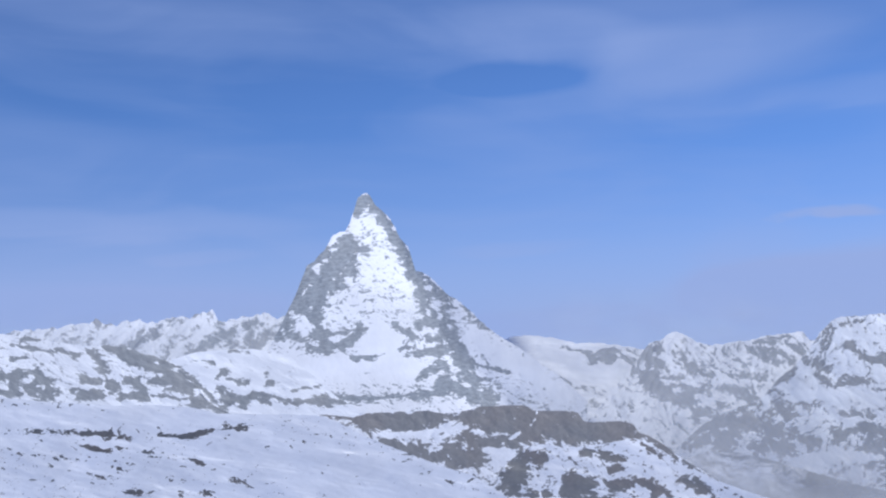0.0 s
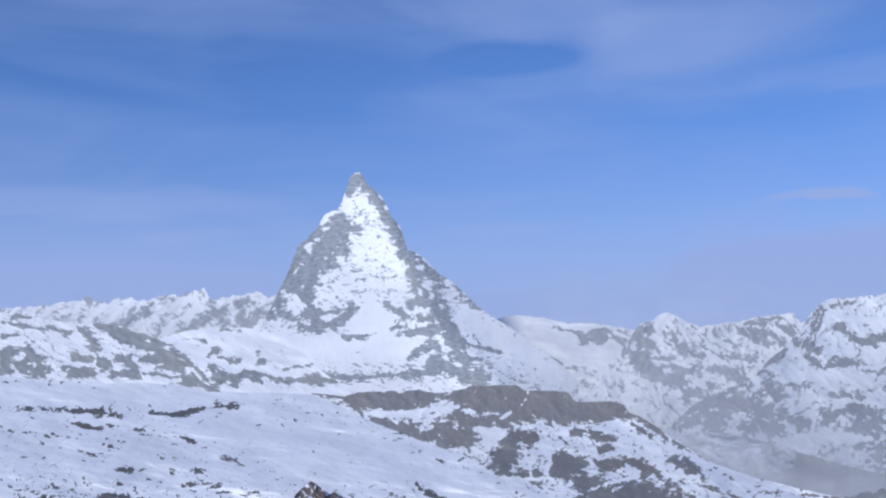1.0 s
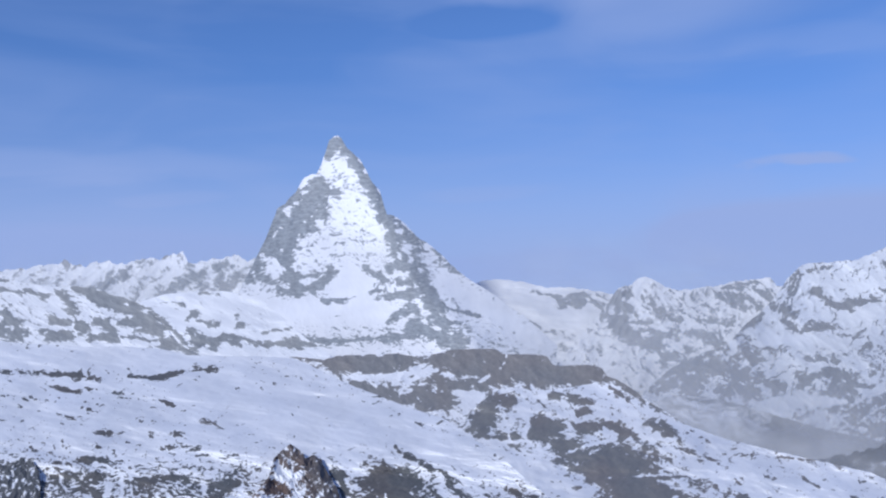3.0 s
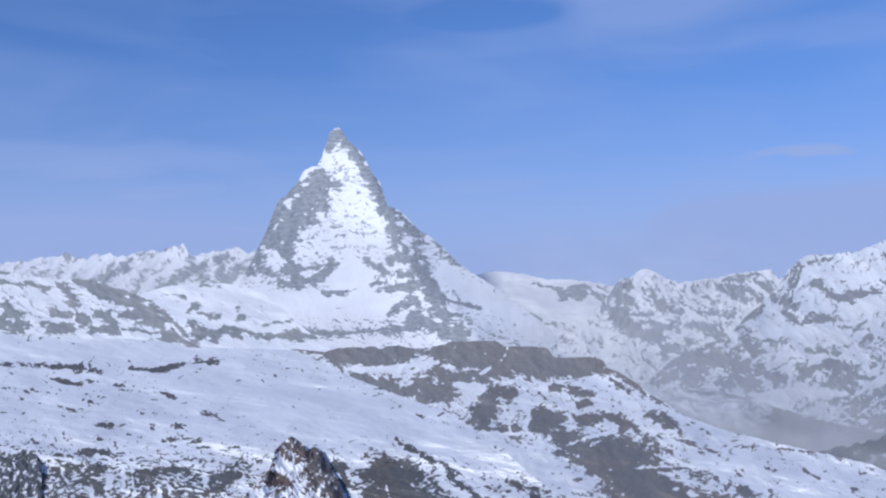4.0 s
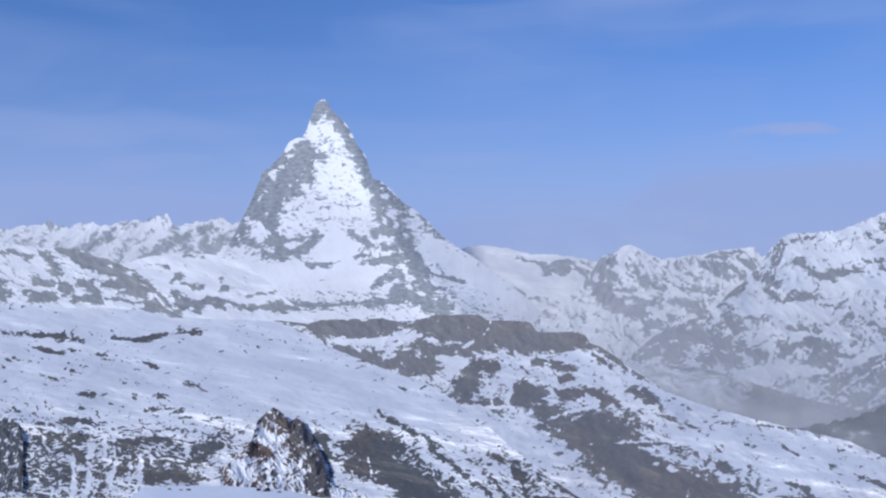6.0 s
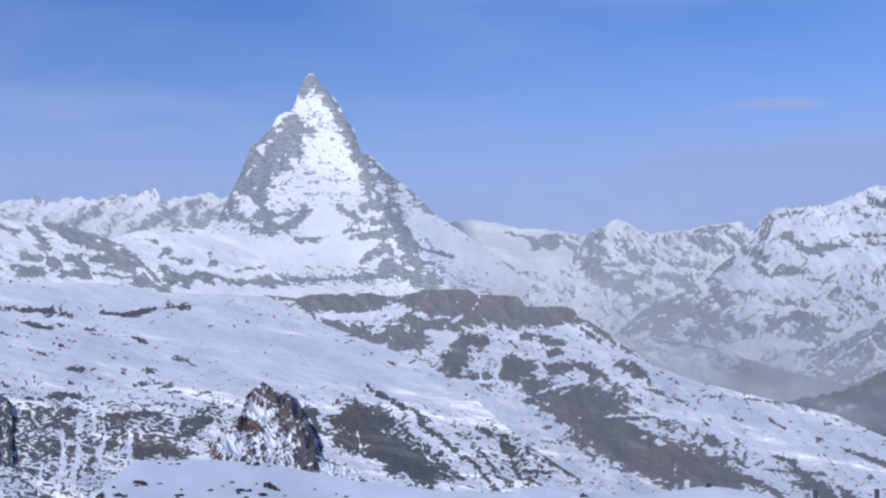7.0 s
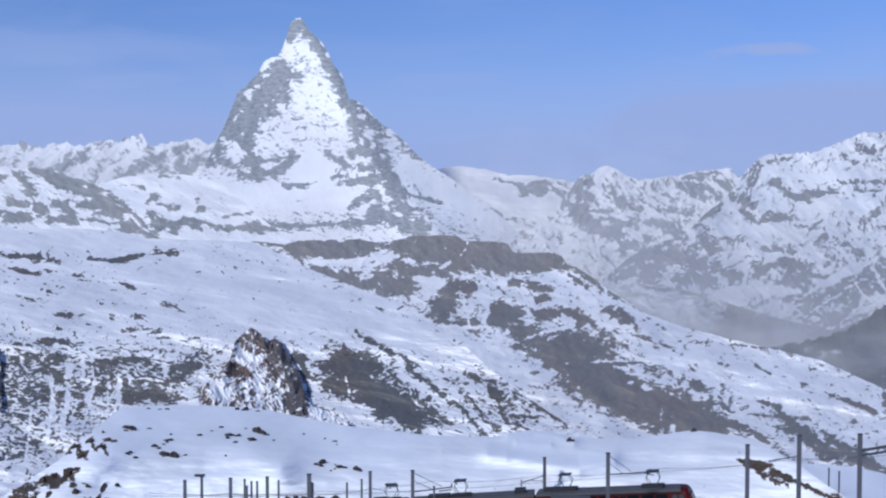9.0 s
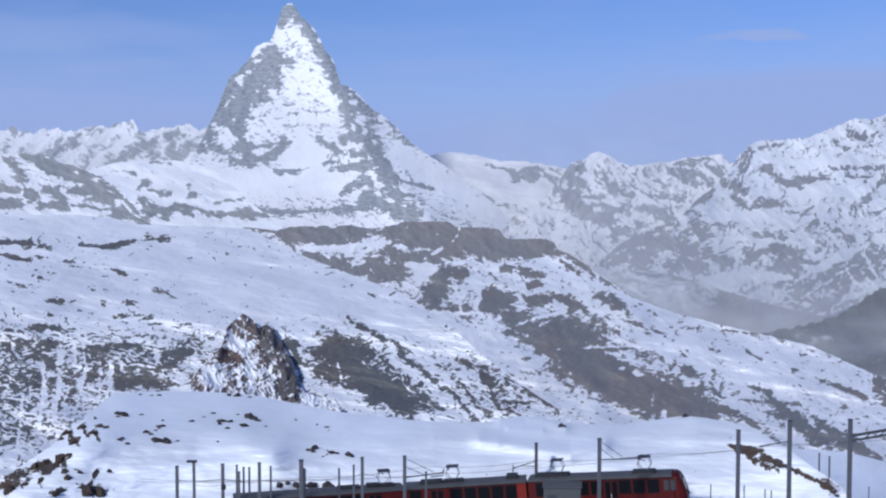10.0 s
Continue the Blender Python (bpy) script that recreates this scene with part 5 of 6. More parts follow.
# ---- the knoll above the railway ----
mountain("smooth snow knoll with bare earth on its edges", "snow knoll", landform("snow_knoll", knoll_rock,
    [(-492.5, -323.2), (-425.6, -285), (-392.1, -263), (-368.3, -247.8), (-344.5, -230.7), (-325.5, -218.4), (-312.1, -203.2),
    (-301.8, -198.5), (-289.9, -188.6), (-280.4, -179.6), (-273.3, -174.9), (-249.9, -173), (-203.1, -172.5), (-165.7, -174.4),
    (-142.3, -178.2), (-118.9, -183.4), (-86.2, -189.5), (-48.7, -193.8), (-20.6, -197.1), (7.5, -198.5), (35.6, -198.5),
    (47.3, -195.7), (66, -192.8), (82.4, -194.2), (101.2, -198.5), (138.7, -200.4), (162.1, -199), (185.5, -194.7), (200.5, -192.8),
    (218.3, -194.7), (241.8, -199.4), (263, -207), (286.6, -220.8), (308, -236.4), (324.7, -248.3), (336.6, -261.1), (365.6, -299.3)],
    [(-492.9, -337.6), (-228, -299.3), (366, -318.5)], [(-300, 98), (-275, 106), (-262, 109.5), (-240, 113), (-222, 117.5), (-205, 126), (-195, 133.5), (-180, 147), (-165, 166)], cell=0.8, relief=((160, 30, 2, False), (50, 10, 0.2, False)), base=-0.7, spurs=(([(-297.1, -202.3), (-250.3, -202.8), (-203.4, -205.1), (-166, -212.7), (-142.6, -223.1)], 9.0, 14.0), ([(-6.6, -211.3), (21.6, -212.7), (45, -215.5)], 1.8, 4.0), ([(31, -213.6), (45, -215.1), (77.9, -221.2), (106, -223.6), (134.1, -217.4)], 5.5, 4.5), ([(47.3, -196.1), (68.4, -193.8), (87.1, -197.6), (101.2, -202.8)], 3.5, 3.0), ([(54.4, -204.2), (82.5, -205.1)], 1.5, 1.5),
    ([(213.6, -194.7), (241.8, -198), (263, -205.1), (286.6, -218.4), (308, -233.6), (336.6, -258.3)], 13.0, 18.0), ([(-340.4, -261.1), (-297.4, -218.4), (-268.7, -181.5)], 7.0, 18.0), ([(-255.6, -246.9), (-227.4, -249.7), (-157, -254.5), (-67.6, -246.9)], 1.6, 8.0), ([(-278.5, -212.7), (-245.8, -215.5), (-213, -218.4)], 1.4, 8.0)), blunt=0.8, roll=((70, 10, 0.8),), seed=141, back=0.12, ragged=4, piece="bare_earth", mottle=((9, 5, 30, 0.9),), smooth=8,
    patches=[(-316.9, -206.1, 4.6, 4.2, 30, 1.7), (-308.5, -209.9, 2.8, 8.4, 4, 1.8), (-303.9, -213.2, 2.8, 3.2, 0, 1.5),
    (-297.6, -202.3, 2.8, 5.1, 20, 1.7), (-294.9, -210.8, 2.3, 3.7, 20, 1.5), (-287.4, -208.9, 2.3, 6, 22, 1.7),
    (-302.6, -218.9, 2.3, 2.3, 0, 1.5), (-332.4, -236.4, 6, 7.4, 0, 1.8), (-320.2, -233.6, 12.1, 4.6, 32, 1.8),
    (-357.1, -247.8, 18.6, 7.9, 30, 1.8), (-314.2, -240.2, 3.7, 2.3, 10, 1.6)] +
    [(-304.3, -238.8, 7.4, 1.4, -18, 1.7), (-288.4, -241.6, 2.3, 5.1, -20, 1.6), (-290.9, -254.5, 13.9, 6.5, -8, 1.7),
    (-319.6, -255.9, 9.3, 3.2, 25, 1.7), (-334.6, -251.6, 2.3, 2.3, 0, 1.6), (-284, -201.3, 7.4, 2.3, -15, 1.5),
    (260.9, -227.9, 26, 6.5, -28, 1.6), (286.9, -236.4, 18.6, 2.8, -25, 1.5), (256.2, -221.7, 11.1, 2.3, 0, 1.3),
    (322.4, -252.6, 12.1, 5.6, -35, 1.6), (308.2, -246.9, 13.9, 2.3, -30, 1.4), (235, -218.4, 8.4, 2.3, 0, 0.9)]))
mountain("low blue-shadowed snow field beyond the knoll", "snow field", landform("snow_flat", knoll_rock,
    [(260.8, -218.4), (289, -220.8), (312.5, -221.7), (336, -223.6), (354.8, -227.9), (368, -231.7), (439.5, -237.4)],
    [(261.9, -299.3), (441.2, -308.9)], [(-290, 110), (-205, 250)], cell=1.2, relief=((60, 16, 4, False),), base=-0.7, seed=151, back=0.1))

# ---- the railway ----
red_paint = painted("red_paint", (0.072, 0.0018, 0.0016), 0.5)
orange_paint = painted("orange_red_paint", (0.19, 0.017, 0.009), 0.55)
dark_red = painted("dark_red_paint", (0.04, 0.006, 0.006), 0.6)
roof_grey = painted("roof_grey", (0.078, 0.082, 0.09), 0.6, 0.0, 0.4, 2.0)
under_black = painted("underframe_black", (0.03, 0.03, 0.033), 0.6)
pale_trim = painted("pale_trim", (0.7, 0.68, 0.66), 0.5)
steel = painted("galvanised_steel", (0.13, 0.135, 0.15), 0.5, 0.4, 0.35, 1.5)
dark_steel = painted("dark_steel", (0.07, 0.075, 0.085), 0.55, 0.3)
copper = painted("copper_wire", (0.1, 0.09, 0.09), 0.5, 0.6)
timber = painted("weathered_timber", (0.14, 0.12, 0.11), 0.8, 0.0, 0.5, 3.0)
concrete = painted("grey_plaster", (0.085, 0.09, 0.097), 0.85, 0.0, 0.3, 1.5)
lamp_glass = painted("lamp_glass", (0.8, 0.78, 0.7), 0.2)
ballast = painted("snowy_ballast", (0.62, 0.63, 0.66), 0.9, 0.0, 0.9, 2.5)
boulder_rock = painted("boulder_rock", (0.05, 0.047, 0.05), 0.9, 0.0, 0.6, 1.2)


def glazing(name):
    m, t = fresh(name)
    finish(t, Base_Color=rgb(0.006, 0.007, 0.009), Roughness=0.3, Specular_IOR_Level=0.1)
    return m


dark_glass = glazing("tinted_glass")
cab_glass = painted("pale_cab_glass", (0.055, 0.055, 0.06), 0.25)


def part(name, bm, material, parent=None, label=""):
    mesh = bpy.data.meshes.new(name)
    bm.normal_update()
    bm.to_mesh(mesh)
    bm.free()
    mesh.materials.append(material)
    ob = new(name, mesh)
    ob.parent = parent
    return tagged(ob, label) if label else ob


def block(x0, x1, y0, y1, z0, z1, bevel=0.0, bm=None):
    bm = bm or bmesh.new()
    made = bmesh.ops.create_cube(bm, size=1.0, matrix=Matrix.Translation(((x0 + x1) / 2, (y0 + y1) / 2, (z0 + z1) / 2)) @ Matrix.Diagonal((x1 - x0, y1 - y0, z1 - z0, 1)))
    if bevel:
        edges = {e for v in made["verts"] for e in v.link_edges}
        bmesh.ops.bevel(bm, geom=list(edges), offset=bevel, segments=2, affect="EDGES")
    return bm


def rod(points, radius, sides=8, bm=None):
    """A round bar through the points."""
    bm = bm or bmesh.new()
    for p, q in zip(points[:-1], points[1:]):
        p, q = Vector(p), Vector(q)
        turn = (q - p).to_track_quat("Z", "Y").to_matrix().to_4x4()
        bmesh.ops.create_cone(bm, cap_ends=True, segments=sides, radius1=radius, radius2=radius, depth=(q - p).length, matrix=Matrix.Translation((p + q) / 2) @ turn)
    return bm


def extruded(outline, x0, x1, bevel=0.0):
    """An outline of (y, z) drawn out from x0 to x1."""
    bm = bmesh.new()
    near = [bm.verts.new((x0, y, z)) for y, z in outline]
    far = [bm.verts.new((x1, y, z)) for y, z in outline]
    bm.faces.new(near[::-1])
    bm.faces.new(far)
    for k in range(len(outline)):
        bm.faces.new((near[k], near[(k + 1) % len(outline)], far[(k + 1) % len(outline)], far[k]))
    bmesh.ops.recalc_face_normals(bm, faces=bm.faces)
    if bevel:
        bmesh.ops.bevel(bm, geom=[e for e in bm.edges if abs(e.verts[0].co.x - e.verts[1].co.x) < 0.01], offset=bevel, segments=2, affect="EDGES")
    return bm


def seat_of(rear, front):
    """The pose of a thing that stands on the line from rear to front, x ahead."""
    rear, front = Vector(rear), Vector(front)
    ahead = (front - rear).normalized()
    left = Vector((0, 0, 1)).cross(ahead).normalized()
    up = ahead.cross(left)
    m = Matrix((ahead, left, up)).transposed().to_4x4()
    return Matrix.Translation(rear) @ m


def spot(bearing, rise, distance):
    return Vector((bearing / 1000 * distance, distance, rise / 1000 * distance + EYE))


def pantograph(parent, x):
    p = part("pantograph", block(x - 0.9, x + 0.9, -0.55, 0.55, 3.76, 3.86, 0.02), under_black, parent, "dark pantograph raised on insulators")
    for side in (-0.45, 0.45):
        part("arm", rod([(x - 0.25, side, 3.86), (x - 0.6, side * 0.9, 4.45), (x - 0.4, side * 0.8, 5.02)], 0.03), dark_steel, p)
    for side in (-0.45, 0.45):
        part("arm", rod([(x + 0.25, side, 3.86), (x + 0.6, side * 0.9, 4.45), (x + 0.4, side * 0.8, 5.02)], 0.03), dark_steel, p)
    part("collector_bow", rod([(x - 0.25, -0.95, 4.96), (x - 0.25, -0.7, 5.08), (x - 0.25, 0.7, 5.08), (x - 0.25, 0.95, 4.96)], 0.05), dark_steel, p)
    part("bow_strip", block(x - 0.55, x + 0.55, -0.62, 0.62, 5.05, 5.09, 0.01), dark_steel, p)


def nose(outline, length):
    """The rounded front of a cab: the outline drawn in towards the windscreen."""
    bm = bmesh.new()
    rows = []
    for back, wide, low in ((1.12, 1.0, 1.0), (0.7, 0.985, 0.99), (0.4, 0.94, 0.965), (0.2, 0.88, 0.935), (0.05, 0.78, 0.9)):
        rows.append([bm.verts.new((length - back - 0.32 * max(z - 2, 0) * (1.12 - back) / 1.07, y * wide, z if z < 2 else 2 + (z - 2) * low)) for y, z in outline])
    for a, b in zip(rows[:-1], rows[1:]):
        for k in range(len(outline)):
            n = (k + 1) % len(outline)
            bm.faces.new((a[k], a[n], b[n], b[k]))
    bm.faces.new(rows[-1])
    bm.faces.new(rows[0][::-1])
    bmesh.ops.recalc_face_normals(bm, faces=bm.faces)
    for f in bm.faces:
        f.smooth = len(f.verts) == 4
    return bm


def railcar(length, cab, orange_end, boxes, pans, doors):
    """One red carriage on the rails, its front at x = length; the side towards the viewer is -y."""
    h, w = 3.72, 1.33
    car = new("railcar")
    side = [(-w, 0.95), (-w, 2.05), (-w + 0.02, 3.36), (-w + 0.1, 3.52), (w - 0.1, 3.52), (w - 0.02, 3.36), (w, 2.05), (w, 0.95)]
    body = extruded(side, 0.06, length - (1.1 if cab else 0.06), 0.05)
    if cab:
        part("nose", nose(side[:3] + [(-w + 0.12, 3.5), (-w * 0.5, 3.7), (w * 0.5, 3.7), (w - 0.12, 3.5)] + side[5:], length), red_paint, car, "rounded red driving cab")
    part("body", body, red_paint, car, "red painted steel carriage body")
    top = [(-w + 0.02, 3.48), (-w + 0.22, 3.62), (-w * 0.4, h), (w * 0.4, h), (w - 0.22, 3.62), (w - 0.02, 3.48)]
    part("roof", extruded(top, 0.02, length - (1.2 if cab else 0.02), 0.04), roof_grey, car, "pale grey carriage roof")
    part("skirt", block(0.3, length - 0.3, -w + 0.12, w - 0.12, 0.45, 1.0, 0.03), under_black, car)
    part("waist_stripe", block(0.1, length - 1.3, -w - 0.012, -w + 0.01, 1.45, 1.53), pale_trim, car)
    part("cant_rail", block(0.1, length - 1.2, -w - 0.005, -w + 0.1, 3.38, 3.45), dark_red, car)
    x = 0.75
    while x < length - (2.4 if cab else 1.0):
        near_door = any(abs(x + 0.5 - d) < 1.1 for d in doors)
        if not near_door:
            for y0, y1 in ((-w - 0.02, -w + 0.02), (w - 0.02, w + 0.02)):
                frame_mesh = block(x - 0.05, x + 1.07, y0, y1, 2.1, 3.38, 0.015)
                window = part("window", frame_mesh, dark_red, car)
                part("pane", block(x, x + 1.02, y0 - 0.008, y1 + 0.008, 2.15, 3.34, 0.02), dark_glass, window, "dark tinted pane")
        x += 1.22
    for d in doors:
        door = part("door", block(d - 0.62, d + 0.62, -w - 0.03, -w + 0.02, 1.02, 3.36, 0.02), dark_red, car, "dark red folding door")
        for k in (-0.3, 0.3):
            part("door_pane", block(d + k - 0.22, d + k + 0.22, -w - 0.045, -w, 1.8, 3.25, 0.02), dark_glass, door)
        part("handle", rod([(d - 0.03, -w - 0.06, 1.75), (d - 0.03, -w - 0.06, 2.2)], 0.02), pale_trim, door)
    if orange_end:
        x0 = 0.04 if orange_end < 0 else length - 0.9
        part("end_panel", block(x0, x0 + 0.85, -w - 0.025, -w + 0.02, 1.0, 3.4, 0.02), orange_paint, car, "bright orange-red end panel")
    if cab:
        pane = part("cab_window", block(length - 2.0, length - 0.95, -w - 0.02, -w + 0.03, 2.25, 3.3, 0.03), dark_red, car)
        for x0 in (length - 1.95, length - 1.4):
            part("pane", block(x0, x0 + 0.42, -w - 0.035, -w, 2.32, 3.24, 0.03), cab_glass, pane, "pale cab side window")
        for y in (-0.48, 0.48):
            bm = block(-0.03, 0.03, y - 0.43, y + 0.43, -0.5, 0.5, 0.015)
            bmesh.ops.transform(bm, matrix=Matrix.Translation((length - 0.255, 0, 2.64)) @ Matrix.Rotation(-math.atan(0.32), 4, "Y"), verts=bm.verts)
            part("windscreen", bm, cab_glass, car)
        for y in (-0.85, 0.85):
            lamp = part("headlight", rod([(length - 0.08, y, 1.55), (length + 0.02, y, 1.55)], 0.13, 16), under_black, car)
            part("lens", rod([(length + 0.02, y, 1.55), (length + 0.035, y, 1.55)], 0.11, 16), lamp_glass, lamp)
        part("coupling", block(length - 0.1, length + 0.35, -0.18, 0.18, 0.75, 1.05, 0.03), under_black, car)
    else:
        part("gangway", block(length - 0.08, length + 0.26, -0.7, 0.7, 0.95, 3.2, 0.05), under_black, car)
    for x0, x1, wide, high in boxes:
        part("roof_box", block(x0, x1, -wide, wide, 3.66, 3.66 + high, 0.04), under_black, car, "dark equipment box on the roof")
    for x0 in pans:
        pantograph(car, x0)
    for x0 in (2.4, length - 2.6):
        bogie = part("bogie", block(x0 - 1.3, x0 + 1.3, -0.75, 0.75, 0.32, 0.62, 0.04), under_black, car)
        for dx in (-0.85, 0.85):
            for y in (-0.5, 0.5):
                part("wheel", rod([(x0 + dx, y - 0.06, 0.36), (x0 + dx, y + 0.06, 0.36)], 0.34, 20), dark_steel, bogie)
    return car


# where the line runs: ends of the carriages, then on up and down the hill
JOINTS = [spot(*p) for p in [(-175.8, -259.7, 105.5), (-32, -250.2, 108.5), (73.7, -243.5, 107.5), (207.6, -238.3, 104.0)]]
for p in JOINTS:
    p.z -= 3.72
for k, (label, settings) in enumerate((
        ("rear red carriage of the mountain train with a grey roof", (False, 0, [(9.2, 11.2, 0.5, 0.22), (11.8, 13.0, 0.5, 0.3)], [13.4], [4.6, 12.4])),
        ("middle red carriage of the mountain train with an orange end", (False, 1, [(1.6, 3.6, 0.6, 0.25), (9.4, 10.4, 0.6, 0.35)], [4.6], [3.2])),
        ("front red railcar of the mountain train with a driving cab", (True, 0, [(0.6, 3.6, 0.6, 0.24), (9.2, 11.2, 0.6, 0.22)], [2.6, 10.3], [7.4])))):
    rear, front = JOINTS[k], JOINTS[k + 1]
    way = (front - rear).normalized()
    rear, front = rear + way * 0.15, front - way * 0.15
    car = railcar((front - rear).length, *settings)
    car.matrix_world = seat_of(rear, front)
    tagged(car, label, "railcar", "carriages of the train")


def line_points():
    first, last = JOINTS[0], JOINTS[-1]
    back = (JOINTS[0] - JOINTS[1]).normalized()
    on = (JOINTS[-1] - JOINTS[-2]).normalized()
    return [first + back * 45 + Vector((0, -3, -0.5)), first + back * 20] + JOINTS + [last + on * 22, last + on * 48 + Vector((0, -3, 1))]


def build_track():
    pts = line_points()
    track = new("railway_track")
    bed = bmesh.new()
    rows = []
    for k, p in enumerate(pts):
        ahead = (pts[min(k + 1, len(pts) - 1)] - pts[max(k - 1, 0)]).normalized()
        left = Vector((0, 0, 1)).cross(ahead).normalized()
        rows.append([bed.verts.new(p + left * y + Vector((0, 0, z))) for y, z in ((-5.0, -4.5), (-1.9, -0.42), (1.9, -0.42), (5.0, -4.5))])
    for a, b in zip(rows[:-1], rows[1:]):
        for k in range(3):
            bed.faces.new((a[k], a[k + 1], b[k + 1], b[k]))
    bmesh.ops.recalc_face_normals(bed, faces=bed.faces)
    part("track_bed", bed, ballast, track, "snow-dusted gravel bed")
    for y in (-0.5, 0.5, 0.0):
        bm = bmesh.new()
        for p, q in zip(pts[:-1], pts[1:]):
            m = seat_of(p, q)
            tall = 0.14 if y else 0.1
            block(-0.02, (q - p).length + 0.02, y - 0.035, y + 0.035, -tall, 0.0, 0.0, bm)
            bmesh.ops.transform(bm, matrix=m, verts=bm.verts[-8:])
        part("rail" if y else "rack_rail", bm, dark_steel, track)
    mesh = None
    for p, q in zip(pts[:-1], pts[1:]):
        m, n = seat_of(p, q), int((q - p).length / 0.75)
        for k in range(n):
            if mesh is None:
                first = part("sleeper", block(-0.11, 0.11, -0.95, 0.95, -0.3, -0.145, 0.015), timber, track)
                mesh, ob = first.data, first
            else:
                ob = new("sleeper", mesh)
                ob.parent = track
            ob.matrix_world = m @ pose((k + 0.5) * (q - p).length / n, 0, 0)
    return tagged(track, "rack railway track on a snowy gravel bed", "railway track", kind="structure")


build_track()

# ---- masts, brackets and wires ----


def mast(top, height, radius, label, arms=(), lamp=False, name="catenary_mast"):
    """A post with its top at that place. arms: lists of points reaching out from it, and their thickness."""
    post = new(name)
    post.matrix_world = pose(top.x, top.y, top.z - height)
    shaft = block(-radius, radius, -radius * 0.8, radius * 0.8, 0, height, radius * 0.15)
    part("post", shaft, steel, post)
    part("cap", block(-radius * 1.15, radius * 1.15, -radius, radius, height - 0.03, height + 0.05, 0.01), dark_steel, post)
    part("footing", block(-radius * 2.4, radius * 2.4, -radius * 2.4, radius * 2.4, -0.8, 0.25, 0.04), concrete, post)
    for points, thick in arms:
        part("bracket", rod([Vector(p) + Vector((0, 0, height)) for p in points], thick, 8), dark_steel, post)
    if lamp:
        part("lamp_head", block(-0.62, 0.28, -0.16, 0.16, height, height + 0.2, 0.05), dark_steel, post)
    return tagged(post, label, "mast" if arms or lamp or radius > 0.1 else "post", "posts beside the railway")


GREY = "grey steel catenary mast beside the snowy railway"
MASTS = {
    "plain": ([(-221.1, -235.5, 101), (-183.1, -233.6, 101), (-152.6, -232.6, 101), (-67.1, -227.9, 103)], 7.5, 0.13, ()),
    "thin": ([(-171.4, -234.5, 102.5), (-169.5, -240.2, 101), (-165.7, -236.4, 103), (-161, -236.4, 103), (-143.2, -235.5, 102.5),
    (-86.4, -237.4, 103), (-74.2, -234.5, 103), (-14.1, -240.2, 104.5)], 6.5, 0.085, ()),
}
for spots, height, radius, arms in MASTS.values():
    for p in spots:
        mast(spot(*p), height, radius, "plain grey steel post beside the snowy railway", arms, name="steel_post")
mast(spot(*[(-207, -232.1, 101)][0]), 7.2, 0.11, "grey lamp post with a flat head beside the railway", lamp=True, name="lamp_post")
mast(spot(*[(-117.8, -230.2, 100)][0]), 8.0, 0.17, "thick grey steel mast with a second post strapped to it", [([(0.25, 0, -0.7), (0.25, 0, -7)], 0.13), ([(0, 0, -0.55), (0.3, 0, -0.75)], 0.05)])
mast(spot(*[(-31.9, -226.9, 102)][0]), 8.5, 0.145, GREY, [([(0.1, 0, -1.8), (1.5, 1.5, -2.0), (3.3, 3.4, -2.2)], 0.055), ([(0.1, 0, -0.2), (2.5, 2.6, -2.0)], 0.025), ([(0.1, 0, -0.9), (1.6, 1.6, -1.95)], 0.025), ([(3.3, 3.4, -2.3), (3.3, 3.4, -1.9)], 0.06), ([(2.2, 2.3, -2.3), (3.3, 3.4, -2.45)], 0.05)])
mast(spot(*[(77.4, -216, 113)][0]), 7.5, 0.145, GREY, [([(-0.1, 0, -1.7), (-1.0, -0.9, -1.75), (-2.3, -2.2, -1.85)], 0.05), ([(-0.1, 0, -2.2), (-1.3, -1.2, -1.85)], 0.035), ([(-2.3, -2.2, -1.55), (-2.3, -2.2, -2.2)], 0.05)])
mast(spot(*[(129.9, -212.2, 99)][0]), 9.0, 0.155, GREY, [([(0.1, 0, -1.75), (2.2, 1.9, -2.1), (4.9, 4.2, -2.45)], 0.05), ([(0.1, 0, -0.2), (2.2, 2.0, -1.95)], 0.025), ([(0.1, 0, -0.8), (1.4, 1.2, -1.95)], 0.025), ([(3.4, 2.9, -2.25), (4.4, 3.8, -2.7)], 0.035)])
mast(spot(*[(245.1, -205.1, 98)][0]), 9.5, 0.155, "grey steel mast before a sunlit bank of snow")
mast(spot(*[(287.7, -197.1, 98)][0]), 9.5, 0.165, GREY, [([(-0.1, 0, -1.7), (-0.9, 1.0, -2.1), (-1.8, 2.4, -2.65)], 0.045)])
mast(spot(*[(337.8, -196.1, 98)][0]), 9.5, 0.17, "grey steel mast carrying a heavy double beam", [([(0, 0, -1.35), (4.6, 0.5, -0.7)], 0.12), ([(0, 0, -1.75), (4.6, 0.5, -1.1)], 0.09), ([(1.2, 0.1, -1.6), (1.8, 0.2, -1.1), (2.4, 0.3, -1.45), (3.0, 0.3, -0.95)], 0.04)])


def stake(p, height, radius):
    q = spot(*p)
    ob = new("snow_stake")
    ob.matrix_world = pose(q.x, q.y, q.z - height)
    part("stick", rod([(0, 0, -0.6), (0, 0, height)], radius, 8), dark_steel, ob)
    part("tip", rod([(0, 0, height), (0, 0, height + 0.08)], radius * 1.3, 8), under_black, ob)
    tagged(ob, "thin dark snow stake standing in the snow", "stake", "snow stakes")


